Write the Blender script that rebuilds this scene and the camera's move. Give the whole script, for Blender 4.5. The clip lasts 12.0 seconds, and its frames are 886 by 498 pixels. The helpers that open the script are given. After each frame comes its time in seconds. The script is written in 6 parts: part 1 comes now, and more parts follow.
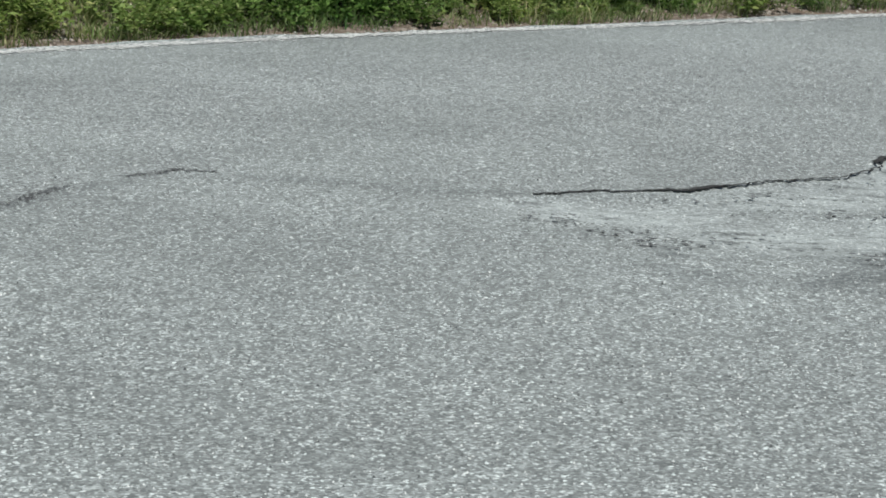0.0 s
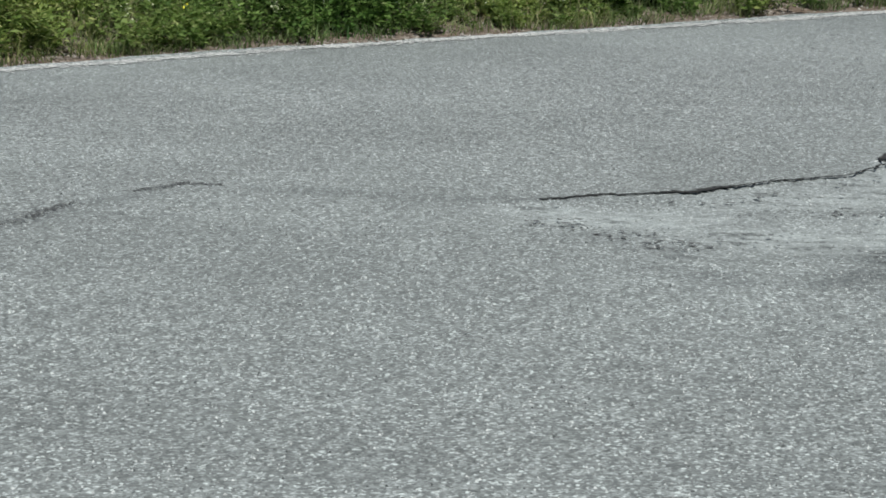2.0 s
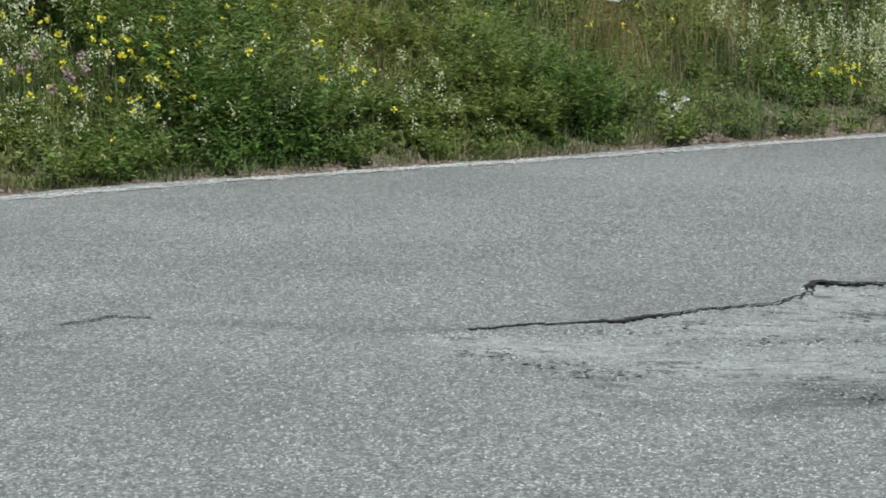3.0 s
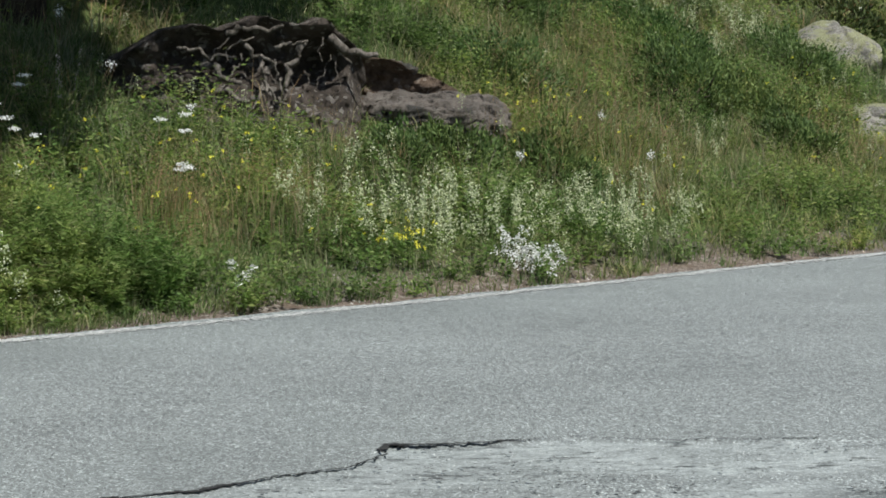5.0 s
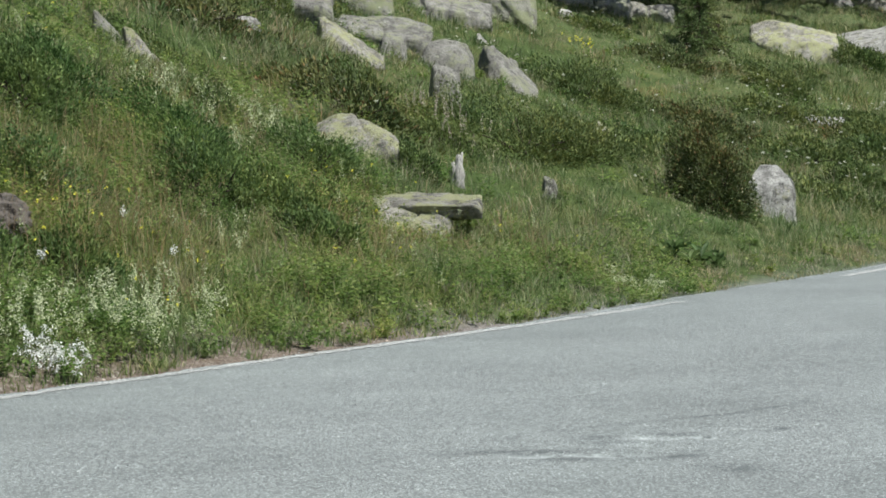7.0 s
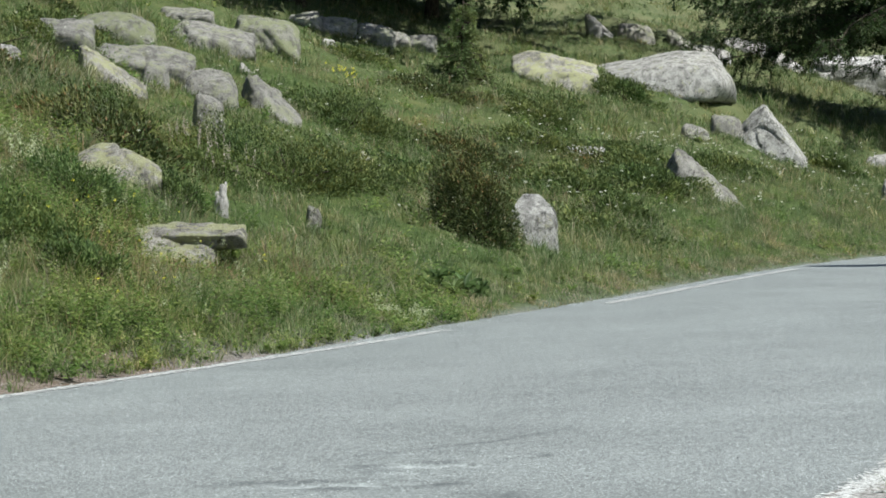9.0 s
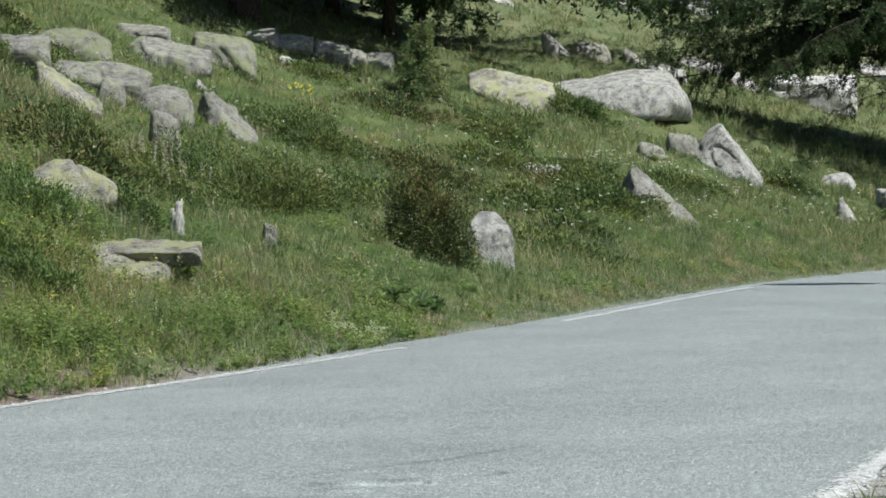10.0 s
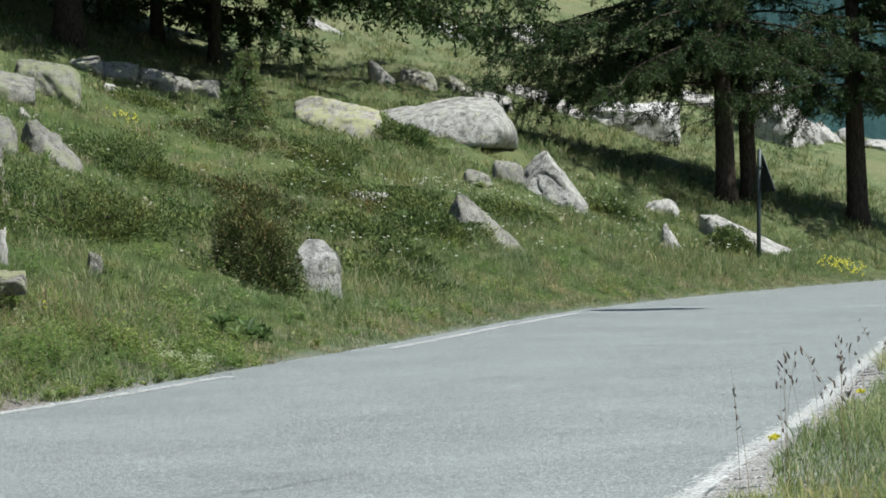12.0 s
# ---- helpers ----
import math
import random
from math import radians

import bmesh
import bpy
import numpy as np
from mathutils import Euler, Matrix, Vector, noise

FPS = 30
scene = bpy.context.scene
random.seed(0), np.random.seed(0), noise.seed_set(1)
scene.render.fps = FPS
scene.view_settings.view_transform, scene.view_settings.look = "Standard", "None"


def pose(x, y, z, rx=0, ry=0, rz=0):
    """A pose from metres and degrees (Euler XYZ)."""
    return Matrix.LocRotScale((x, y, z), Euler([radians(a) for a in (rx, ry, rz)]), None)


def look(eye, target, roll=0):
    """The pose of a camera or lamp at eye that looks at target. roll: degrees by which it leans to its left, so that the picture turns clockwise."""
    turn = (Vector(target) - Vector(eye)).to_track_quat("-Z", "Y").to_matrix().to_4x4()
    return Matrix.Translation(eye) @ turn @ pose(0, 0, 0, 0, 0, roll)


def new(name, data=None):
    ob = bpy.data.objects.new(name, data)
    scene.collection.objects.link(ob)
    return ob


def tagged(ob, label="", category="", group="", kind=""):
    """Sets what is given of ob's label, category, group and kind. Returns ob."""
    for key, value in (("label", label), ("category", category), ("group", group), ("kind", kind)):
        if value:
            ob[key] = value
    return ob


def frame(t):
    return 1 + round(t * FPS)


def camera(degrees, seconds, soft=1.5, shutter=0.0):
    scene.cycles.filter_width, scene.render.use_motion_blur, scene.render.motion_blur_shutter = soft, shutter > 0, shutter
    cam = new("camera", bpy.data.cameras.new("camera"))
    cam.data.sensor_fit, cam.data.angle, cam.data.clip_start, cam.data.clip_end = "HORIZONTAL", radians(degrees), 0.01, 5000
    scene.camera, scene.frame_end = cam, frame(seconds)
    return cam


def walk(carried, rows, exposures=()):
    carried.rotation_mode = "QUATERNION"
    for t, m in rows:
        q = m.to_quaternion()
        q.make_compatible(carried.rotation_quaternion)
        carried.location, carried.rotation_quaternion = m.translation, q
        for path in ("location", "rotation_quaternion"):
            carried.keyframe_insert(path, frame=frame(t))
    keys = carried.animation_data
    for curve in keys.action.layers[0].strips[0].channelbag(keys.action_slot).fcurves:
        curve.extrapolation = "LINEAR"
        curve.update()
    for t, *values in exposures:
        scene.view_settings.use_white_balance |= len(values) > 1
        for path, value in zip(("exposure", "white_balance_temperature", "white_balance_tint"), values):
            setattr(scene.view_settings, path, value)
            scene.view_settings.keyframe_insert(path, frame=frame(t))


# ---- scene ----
# ---- camera ----
EYE = (0.0, 0.0, 1.10)
cam = camera(21.15, 12.0, soft=1.75)
TURNS = [
    (0.0, 78.788, -2.051, 0.192),
    (0.5, 78.695, -2.450, 1.572),
    (1.0, 76.210, -2.385, 1.288),
    (1.5, 77.306, -1.752, 0.550),
    (2.0, 78.970, -0.688, 0.103),
    (2.5, 80.997, -0.198, -0.326),
    (2.7, 81.506, -0.323, -0.689),
    (4.3, 84.898, 0.200, -7.931),
    (4.5, 85.423, 0.128, -8.867),
    (5.0, 86.252, 0.036, -12.115),
    (5.5, 86.658, 0.347, -15.657),
    (6.0, 87.296, 0.675, -19.416),
    (6.5, 87.858, 1.047, -23.327),
    (7.0, 88.411, 1.140, -23.617),
    (7.5, 88.756, 1.427, -25.803),
    (7.7, 88.898, 1.428, -26.858),
    (9.3, 89.070, 1.250, -29.610),
    (9.5, 89.166, 1.232, -29.898),
    (10.0, 89.403, 1.121, -30.362),
    (10.5, 89.552, 1.163, -30.976),
    (11.0, 89.653, 1.178, -31.970),
    (11.5, 89.767, 1.257, -33.183),
    (12.0, 89.975, 1.401, -34.536),
]
walk(cam, [(t, pose(*EYE, rx, ry, rz)) for t, rx, ry, rz in TURNS],
     exposures=[(0.0, 0.50, 6350, 7), (1.5, 0.41, 6350, 7), (2.5, 0.33, 6350, 7), (4.5, 0.44, 6350, 7), (5.5, 0.56, 6350, 6.5), (7.0, 0.72, 6350, 5.5), (9.5, 0.77, 6280, 5), (12.0, 0.81, 6250, 5)])

# ---- light ----
SUN_AZ, SUN_EL = radians(146.0), radians(58.0)
world = bpy.data.worlds.new("world")
scene.world = world
world.use_nodes = True
wn = world.node_tree.nodes
sky = wn.new("ShaderNodeTexSky")
sky.sky_type = "NISHITA"
sky.sun_disc = False
sky.sun_elevation = SUN_EL
sky.sun_rotation = SUN_AZ
wn["Background"].inputs["Strength"].default_value = 0.055
world.node_tree.links.new(sky.outputs[0], wn["Background"].inputs[0])
sun_data = bpy.data.lights.new("sun", "SUN")
sun_data.energy = 4.3
sun_data.angle = radians(0.5)
sun_data.color = (1.0, 0.965, 0.91)
sun_dir = Vector((math.sin(SUN_AZ) * math.cos(SUN_EL), math.cos(SUN_AZ) * math.cos(SUN_EL), math.sin(SUN_EL)))
sun = new("sun", sun_data)
sun.matrix_world = look(tuple(sun_dir * 60), (0, 0, 0))
# ---- lie of the land ----
def vnoise(x, y, seed=0):
    """Smooth value noise, -1 to 1, on a 1 m lattice."""
    x, y = np.asarray(x, float), np.asarray(y, float)
    xi, yi = np.floor(x), np.floor(y)
    fx, fy = x - xi, y - yi
    fx, fy = fx * fx * (3 - 2 * fx), fy * fy * (3 - 2 * fy)

    def cell(a, b):
        v = np.sin(a * 127.1 + b * 311.7 + seed * 74.7) * 43758.5453
        return (v - np.floor(v)) * 2 - 1
    low = cell(xi, yi) * (1 - fx) + cell(xi + 1, yi) * fx
    high = cell(xi, yi + 1) * (1 - fx) + cell(xi + 1, yi + 1) * fx
    return low * (1 - fy) + high * fy


def fbm(x, y, seed=0, octaves=3):
    total, amp = 0.0, 0.5
    for k in range(octaves):
        total = total + amp * vnoise(x * 2 ** k, y * 2 ** k, seed + 13 * k)
        amp *= 0.5
    return total


# uphill edge of the carriageway: the white line
KNOTS = np.array([(-60, -40), (-25, -10.5), (-12, 0.5), (-6, 5.6), (-1.66, 9.18), (-0.31, 10.24), (2.2, 12.0), (4.57, 13.85),
                  (8.6, 17.0), (14.4, 22.0), (22.8, 29.7), (28.6, 34.2), (34.5, 38.0), (43.2, 42.9), (60, 50), (100, 60)])


def smooth_curve(knots, step):
    fine = []
    ext = np.vstack([2 * knots[0] - knots[1], knots, 2 * knots[-1] - knots[-2]])
    for i in range(1, len(ext) - 2):
        a, b, c, d = ext[i - 1], ext[i], ext[i + 1], ext[i + 2]
        for s in np.linspace(0, 1, 40, endpoint=False):
            fine.append(0.5 * (2 * b + (c - a) * s + (2 * a - 5 * b + 4 * c - d) * s * s + (3 * b - a - 3 * c + d) * s ** 3))
    fine = np.array(fine + [knots[-1]])
    for _ in range(30):
        fine[1:-1] = 0.25 * fine[:-2] + 0.5 * fine[1:-1] + 0.25 * fine[2:]
    length = np.concatenate([[0], np.cumsum(np.linalg.norm(np.diff(fine, axis=0), axis=1))])
    at = np.arange(0, length[-1], step)
    return np.stack([np.interp(at, length, fine[:, k]) for k in (0, 1)], 1)


EDGE = smooth_curve(KNOTS, 0.4)
TANGENT = np.gradient(EDGE, axis=0)
for _ in range(3):
    TANGENT[8:-8] = np.stack([np.convolve(TANGENT[:, k], np.ones(17) / 17, "valid") for k in (0, 1)], 1)
TANGENT /= np.linalg.norm(TANGENT, axis=1)[:, None]


def edge_offset(x, y):
    """Metres uphill from the white line (negative: on the road), and where along it."""
    x, y = np.atleast_1d(x).astype(float), np.atleast_1d(y).astype(float)
    out, near = np.empty(x.shape), np.empty(x.shape, int)
    for i in range(0, len(x), 20000):
        px, py = x[i:i + 20000, None], y[i:i + 20000, None]
        d2 = (px - EDGE[None, :, 0]) ** 2 + (py - EDGE[None, :, 1]) ** 2
        k = d2.argmin(1)
        rx, ry = px[:, 0] - EDGE[k, 0], py[:, 0] - EDGE[k, 1]
        side = TANGENT[k, 0] * ry - TANGENT[k, 1] * rx
        ends = (k == 0) | (k == len(EDGE) - 1)
        out[i:i + 20000] = np.where(ends, np.sign(side) * np.sqrt(d2.min(1)), side)
        near[i:i + 20000] = k
    return out, near


def road_width(ex):
    """From one white line to the other."""
    return np.interp(ex, [2.0, 5.5, 9.0, 12.0], [6.08, 5.85, 5.58, 5.45])


def lay_by(k):
    """Width of the paved strip, from the white line to the valley side."""
    ex = EDGE[k, 0]
    return road_width(ex) + 0.07


def height(x, y):
    """Height of the ground; the road lies at 0."""
    d, k = edge_offset(x, y)
    x, y = np.atleast_1d(x).astype(float), np.atleast_1d(y).astype(float)
    az = np.degrees(np.arctan2(x, np.maximum(y, 0.01)))
    slope = np.interp(az, [-60, 3, 9, 14, 19, 24, 30, 36, 42, 47, 60], [.46, .46, .46, .42, .37, .34, .32, .36, .34, .29, .2])
    s = np.maximum(d - 0.45, 0)
    bank = 0.10 * (1 - np.exp(-s / 0.5)) + slope * (s - 1.2 * (1 - np.exp(-s / 1.2)) * 0.5)
    far = np.maximum(s - 45, 0)
    bank = bank + 0.16 * far ** 2 / (far + 60) * np.clip((45 - az) / 12, -0.12, 1)
    cap = np.interp(az, [34, 38, 41.5, 43.5, 45.5, 60], [60, 22, 10.5, 6.2, 5.4, 5.0])
    bank = np.where(bank > cap * 0.7, cap - 0.3 * cap * np.exp(-(bank - cap * 0.7) / (0.3 * cap)), bank)
    rough = np.clip(s / 3, 0, 1) * (0.55 * fbm(x / 5, y / 5, 3) + 0.22 * fbm(x / 1.7, y / 1.7, 5))
    lip = np.clip((d - 0.08) / 0.5, 0, 1)
    up = -0.035 * (1 - lip) + lip * (bank + rough + 0.012 * fbm(x * 3, y * 3, 9))
    w = lay_by(k)
    up = np.where(-d > w - 0.6, -0.006, up)
    v = np.maximum(-d - w, 0)
    down = 0.0 + 0.12 * (1 - np.exp(-v / 0.8)) - 0.05 * v + 0.10 * fbm(x / 2, y / 2, 7) * np.clip(v / 2, 0, 1)
    down = np.maximum(down, -9 + 0.5 * fbm(x / 30, y / 30, 8))
    return np.where(-d > w, down, up)
# ---- helpers ----
rng = np.random.default_rng(7)


def mesh_from(name, verts, faces, smooth=False):
    """A mesh from arrays; all faces have the same number of corners."""
    verts = np.asarray(verts, np.float32).reshape(-1, 3)
    faces = np.asarray(faces, np.int32)
    m, n = faces.shape
    me = bpy.data.meshes.new(name)
    me.vertices.add(len(verts))
    me.vertices.foreach_set("co", verts.ravel())
    me.loops.add(m * n)
    me.loops.foreach_set("vertex_index", faces.ravel())
    me.polygons.add(m)
    me.polygons.foreach_set("loop_start", np.arange(0, m * n, n, dtype=np.int32))
    if smooth:
        me.polygons.foreach_set("use_smooth", np.ones(m, bool))
    me.update(calc_edges=True)
    return me


def solid(name, verts, faces, material, parent=None, label="", smooth=False, at=None):
    """One mesh object, as a thing or as a part of one."""
    ob = new(name, mesh_from(name, verts, faces, smooth))
    ob.data.materials.append(material)
    if parent:
        ob.parent = parent
    if at is not None:
        ob.location = at
    return tagged(ob, label)


def part(name, bm, material, parent=None, label="", smooth=False):
    me = bpy.data.meshes.new(name)
    if smooth:
        for face in bm.faces:
            face.smooth = True
    bm.to_mesh(me)
    bm.free()
    me.materials.append(material)
    ob = new(name, me)
    if parent:
        ob.parent = parent
    return tagged(ob, label)


def join(pieces):
    """Arrays of (verts, faces) as one."""
    vs, fs, base = [], [], 0
    for v, f in pieces:
        vs.append(np.asarray(v).reshape(-1, 3))
        fs.append(np.asarray(f) + base)
        base += len(vs[-1])
    return np.vstack(vs), np.vstack(fs)


def tube(points, radii, sides=7, closed=True):
    """A bent, tapered round bar as quads."""
    p, r = np.asarray(points, float), np.asarray(radii, float)
    t = np.gradient(p, axis=0)
    t /= np.linalg.norm(t, axis=1)[:, None] + 1e-9
    ref = np.where(np.abs(t[:, 2:3]) > 0.9, [[1.0, 0, 0]], [[0, 0, 1.0]])
    a = np.cross(t, ref)
    a /= np.linalg.norm(a, axis=1)[:, None] + 1e-9
    b = np.cross(t, a)
    ang = np.linspace(0, 2 * np.pi, sides, endpoint=False)
    ring = p[:, None] + r[:, None, None] * (np.cos(ang)[None, :, None] * a[:, None] + np.sin(ang)[None, :, None] * b[:, None])
    v = ring.reshape(-1, 3)
    i, j = np.meshgrid(np.arange(len(p) - 1), np.arange(sides), indexing="ij")
    k = (j + 1) % sides
    f = np.stack([i * sides + j, i * sides + k, (i + 1) * sides + k, (i + 1) * sides + j], -1).reshape(-1, 4)
    if closed:
        v = np.vstack([v, p[-1] + t[-1] * r[-1] * 0.5, p[0] - t[0] * r[0] * 0.3])
        top, bot, last = len(v) - 2, len(v) - 1, (len(p) - 1) * sides
        caps = [(last + q, last + (q + 1) % sides, top, top) for q in range(sides)] + [((q + 1) % sides, q, bot, bot) for q in range(sides)]
        f = np.vstack([f, caps])
    return v, f


def unit(v):
    return v / (np.linalg.norm(v, axis=-1, keepdims=True) + 1e-9)


def needle_array(pos, along, normal, length, width):
    """Flat tapering tufts, one triangle each."""
    along, side = unit(along), unit(np.cross(along, normal))
    length, width = np.asarray(length)[:, None], np.asarray(width)[:, None]
    far = pos + along * length
    v = np.stack([pos, far - side * width * 0.6, far + side * width * 0.6], 1)
    return v.reshape(-1, 3), np.arange(len(pos) * 3).reshape(-1, 3)


def leaf_array(pos, along, normal, length, width):
    """Small folded leaves, two triangles each."""
    along, side = unit(along), unit(np.cross(along, normal))
    up = np.cross(side, along)
    length, width = np.asarray(length)[:, None], np.asarray(width)[:, None]
    mid = pos + along * length * 0.45
    v = np.stack([pos, mid - side * width * 0.5 + up * width * 0.15, pos + along * length, mid + side * width * 0.5 + up * width * 0.15], 1)
    b = np.arange(len(pos))[:, None] * 4
    f = np.stack([b + [0, 1, 2], b + [0, 2, 3]], 1).reshape(-1, 3)
    return v.reshape(-1, 3), f


def blade_array(pos, tall, width, bend, turn, far=False):
    """Grass blades that bend over, three triangles each, or two where they stand far off."""
    d = np.stack([np.cos(turn), np.sin(turn), 0 * turn], -1)
    s = np.stack([-np.sin(turn), np.cos(turn), 0 * turn], -1)
    up = np.array([0, 0, 1.0])
    tall, width, bend = tall[:, None], width[:, None], bend[:, None]
    half = pos + up * tall * 0.52 + d * tall * bend * 0.38
    tip = pos + up * tall * (1 - 0.35 * bend) + d * tall * bend * 0.9
    if far:
        v = np.stack([pos - s * width * 0.5, half + s * width * 0.5, half - s * width * 0.5, tip], 1)
        b = np.arange(len(pos))[:, None] * 4
        return v.reshape(-1, 3), np.stack([b + [0, 1, 2], b + [2, 1, 3]], 1).reshape(-1, 3)
    v = np.stack([pos - s * width * 0.5, pos + s * width * 0.5, half + s * width * 0.42, half - s * width * 0.42, tip], 1)
    b = np.arange(len(pos))[:, None] * 5
    f = np.stack([b + [0, 1, 2], b + [0, 2, 3], b + [3, 2, 4]], 1).reshape(-1, 3)
    return v.reshape(-1, 3), f


def on_ground(x, y, lift=0.0):
    return np.stack([x, y, height(x, y) + lift], -1)


def rand_dirs(n, up=0.0):
    v = rng.normal(size=(n, 3))
    v[:, 2] = v[:, 2] + up
    return unit(v)


# ---- materials ----
class Nodes:
    def __init__(self, name, rough=0.85, spec=0.3):
        self.m = bpy.data.materials.new(name)
        self.m.use_nodes = True
        self.t = self.m.node_tree
        self.b = self.t.nodes["Principled BSDF"]
        self.b.inputs["Roughness"].default_value = rough
        self.b.inputs["Specular IOR Level"].default_value = spec
        self.geo = self.t.nodes.new("ShaderNodeNewGeometry")
        self.where = self.geo.outputs["Position"]

    def link(self, a, b):
        self.t.links.new(a, b)

    def noise(self, scale, detail=3.0, rough=0.55, vec=None):
        n = self.t.nodes.new("ShaderNodeTexNoise")
        n.inputs["Scale"].default_value, n.inputs["Detail"].default_value, n.inputs["Roughness"].default_value = scale, detail, rough
        self.link(vec or self.where, n.inputs["Vector"])
        return n.outputs["Fac"]

    def cells(self, scale, out="Color", feature="F1"):
        n = self.t.nodes.new("ShaderNodeTexVoronoi")
        n.feature = feature
        n.inputs["Scale"].default_value = scale
        self.link(self.where, n.inputs["Vector"])
        return n.outputs[out]

    def ramp(self, fac, *stops):
        r = self.t.nodes.new("ShaderNodeValToRGB")
        els = r.color_ramp.elements
        while len(els) < len(stops):
            els.new(0.5)
        for e, (p, c) in zip(els, stops):
            e.position = p
            e.color = (*c, 1) if isinstance(c, tuple) else (c, c, c, 1)
        self.link(fac, r.inputs[0])
        return r.outputs[0]

    def mix(self, fac, a, b, how="MIX"):
        n = self.t.nodes.new("ShaderNodeMix")
        n.data_type, n.blend_type = "RGBA", how
        for value, slot in ((fac, 0), (a, 6), (b, 7)):
            if isinstance(value, tuple):
                n.inputs[slot].default_value = (*value, 1)
            elif isinstance(value, (int, float)):
                n.inputs[slot].default_value = value if slot == 0 else (value, value, value, 1)
            else:
                self.link(value, n.inputs[slot])
        return n.outputs[2]

    def attr(self, name):
        n = self.t.nodes.new("ShaderNodeAttribute")
        n.attribute_name = name
        return n.outputs["Fac"]

    def stretched(self, x, y, z):
        n = self.t.nodes.new("ShaderNodeMapping")
        n.inputs["Scale"].default_value = (x, y, z)
        self.link(self.where, n.inputs["Vector"])
        return n.outputs[0]

    def island(self):
        return self.geo.outputs["Random Per Island"]

    def bump(self, fac, strength=0.4, distance=0.01):
        n = self.t.nodes.new("ShaderNodeBump")
        n.inputs["Strength"].default_value, n.inputs["Distance"].default_value = strength, distance
        self.link(fac, n.inputs["Height"])
        self.link(n.outputs[0], self.b.inputs["Normal"])

    def done(self, color, translucent=0.0):
        if isinstance(color, tuple):
            self.b.inputs["Base Color"].default_value = (*color, 1)
        else:
            self.link(color, self.b.inputs["Base Color"])
        if translucent:
            tr, mx = self.t.nodes.new("ShaderNodeBsdfTranslucent"), self.t.nodes.new("ShaderNodeMixShader")
            if isinstance(color, tuple):
                tr.inputs[0].default_value = (*color, 1)
            else:
                self.link(color, tr.inputs[0])
            mx.inputs[0].default_value = translucent
            self.link(self.b.outputs[0], mx.inputs[1])
            self.link(tr.outputs[0], mx.inputs[2])
            self.link(mx.outputs[0], self.t.nodes["Material Output"].inputs[0])
        return self.m


def asphalt_material():
    n = Nodes("asphalt", 0.68, 0.5)
    chips = n.cells(170)
    grain = n.ramp(chips, (0.05, 0.05), (0.35, 0.11), (0.6, 0.17), (0.78, 0.34), (0.93, 0.75))
    fine = n.ramp(n.cells(75), (0.1, 0.09), (0.6, 0.19), (0.95, 0.42))
    base = n.mix(0.35, grain, fine)
    streaks = n.ramp(n.noise(1.0, 10, 0.88, n.stretched(10, 15, 12)), (0.36, 0.05), (0.44, 0.22), (0.53, 0.34), (0.63, 0.48))
    old = n.mix(0.62, n.mix(1.0, base, (1.25, 1.25, 1.25), "MULTIPLY"), streaks)
    old = n.mix(1.0, old, n.ramp(n.noise(1.0, 6, 0.75, n.stretched(6, 12, 8)), (0.38, 0.3), (0.45, 1.0)), "MULTIPLY")
    worn = n.mix(n.attr("pale"), base, old)
    broken = n.mix(1.0, n.attr("dark"), n.ramp(n.noise(16, 7, 0.8), (0.38, 0.1), (0.52, 1.0)), "MULTIPLY")
    dark = n.mix(broken, worn, n.mix(0.85, worn, (0.045, 0.047, 0.05)))
    big = n.ramp(n.noise(0.55, 4, 0.6), (0.3, 0.84), (0.7, 1.12))
    streak = n.ramp(n.noise(1.0, 5, 0.6, n.stretched(0.9, 2.6, 1.0)), (0.35, 0.95), (0.65, 1.05))
    tone = n.mix(1.0, n.mix(1.0, dark, big, "MULTIPLY"), streak, "MULTIPLY")
    cool = n.mix(1.0, tone, (0.96, 1.045, 1.025), "MULTIPLY")
    n.bump(chips, 0.5, 0.004)
    return n.done(cool)


def paint_material(name, wear):
    n = Nodes(name, 0.7, 0.35)
    worn = n.ramp(n.noise(26, 7, 0.8), (0.34 + wear, 0.0), (0.48 + wear, 1.0))
    big = n.ramp(n.noise(1.3, 4, 0.6), (0.3, 0.6), (0.58, 1.0))
    cover = n.mix(1.0, n.mix(1.0, worn, big, "MULTIPLY"), n.ramp(n.noise(75, 4, 0.7), (0.36, 0.15), (0.5, 1.0)), "MULTIPLY")
    col = n.mix(cover, n.ramp(n.cells(95), (0.1, 0.16), (0.9, 0.42)), (0.68, 0.69, 0.67))
    n.bump(n.cells(95), 0.4, 0.003)
    return n.done(col)


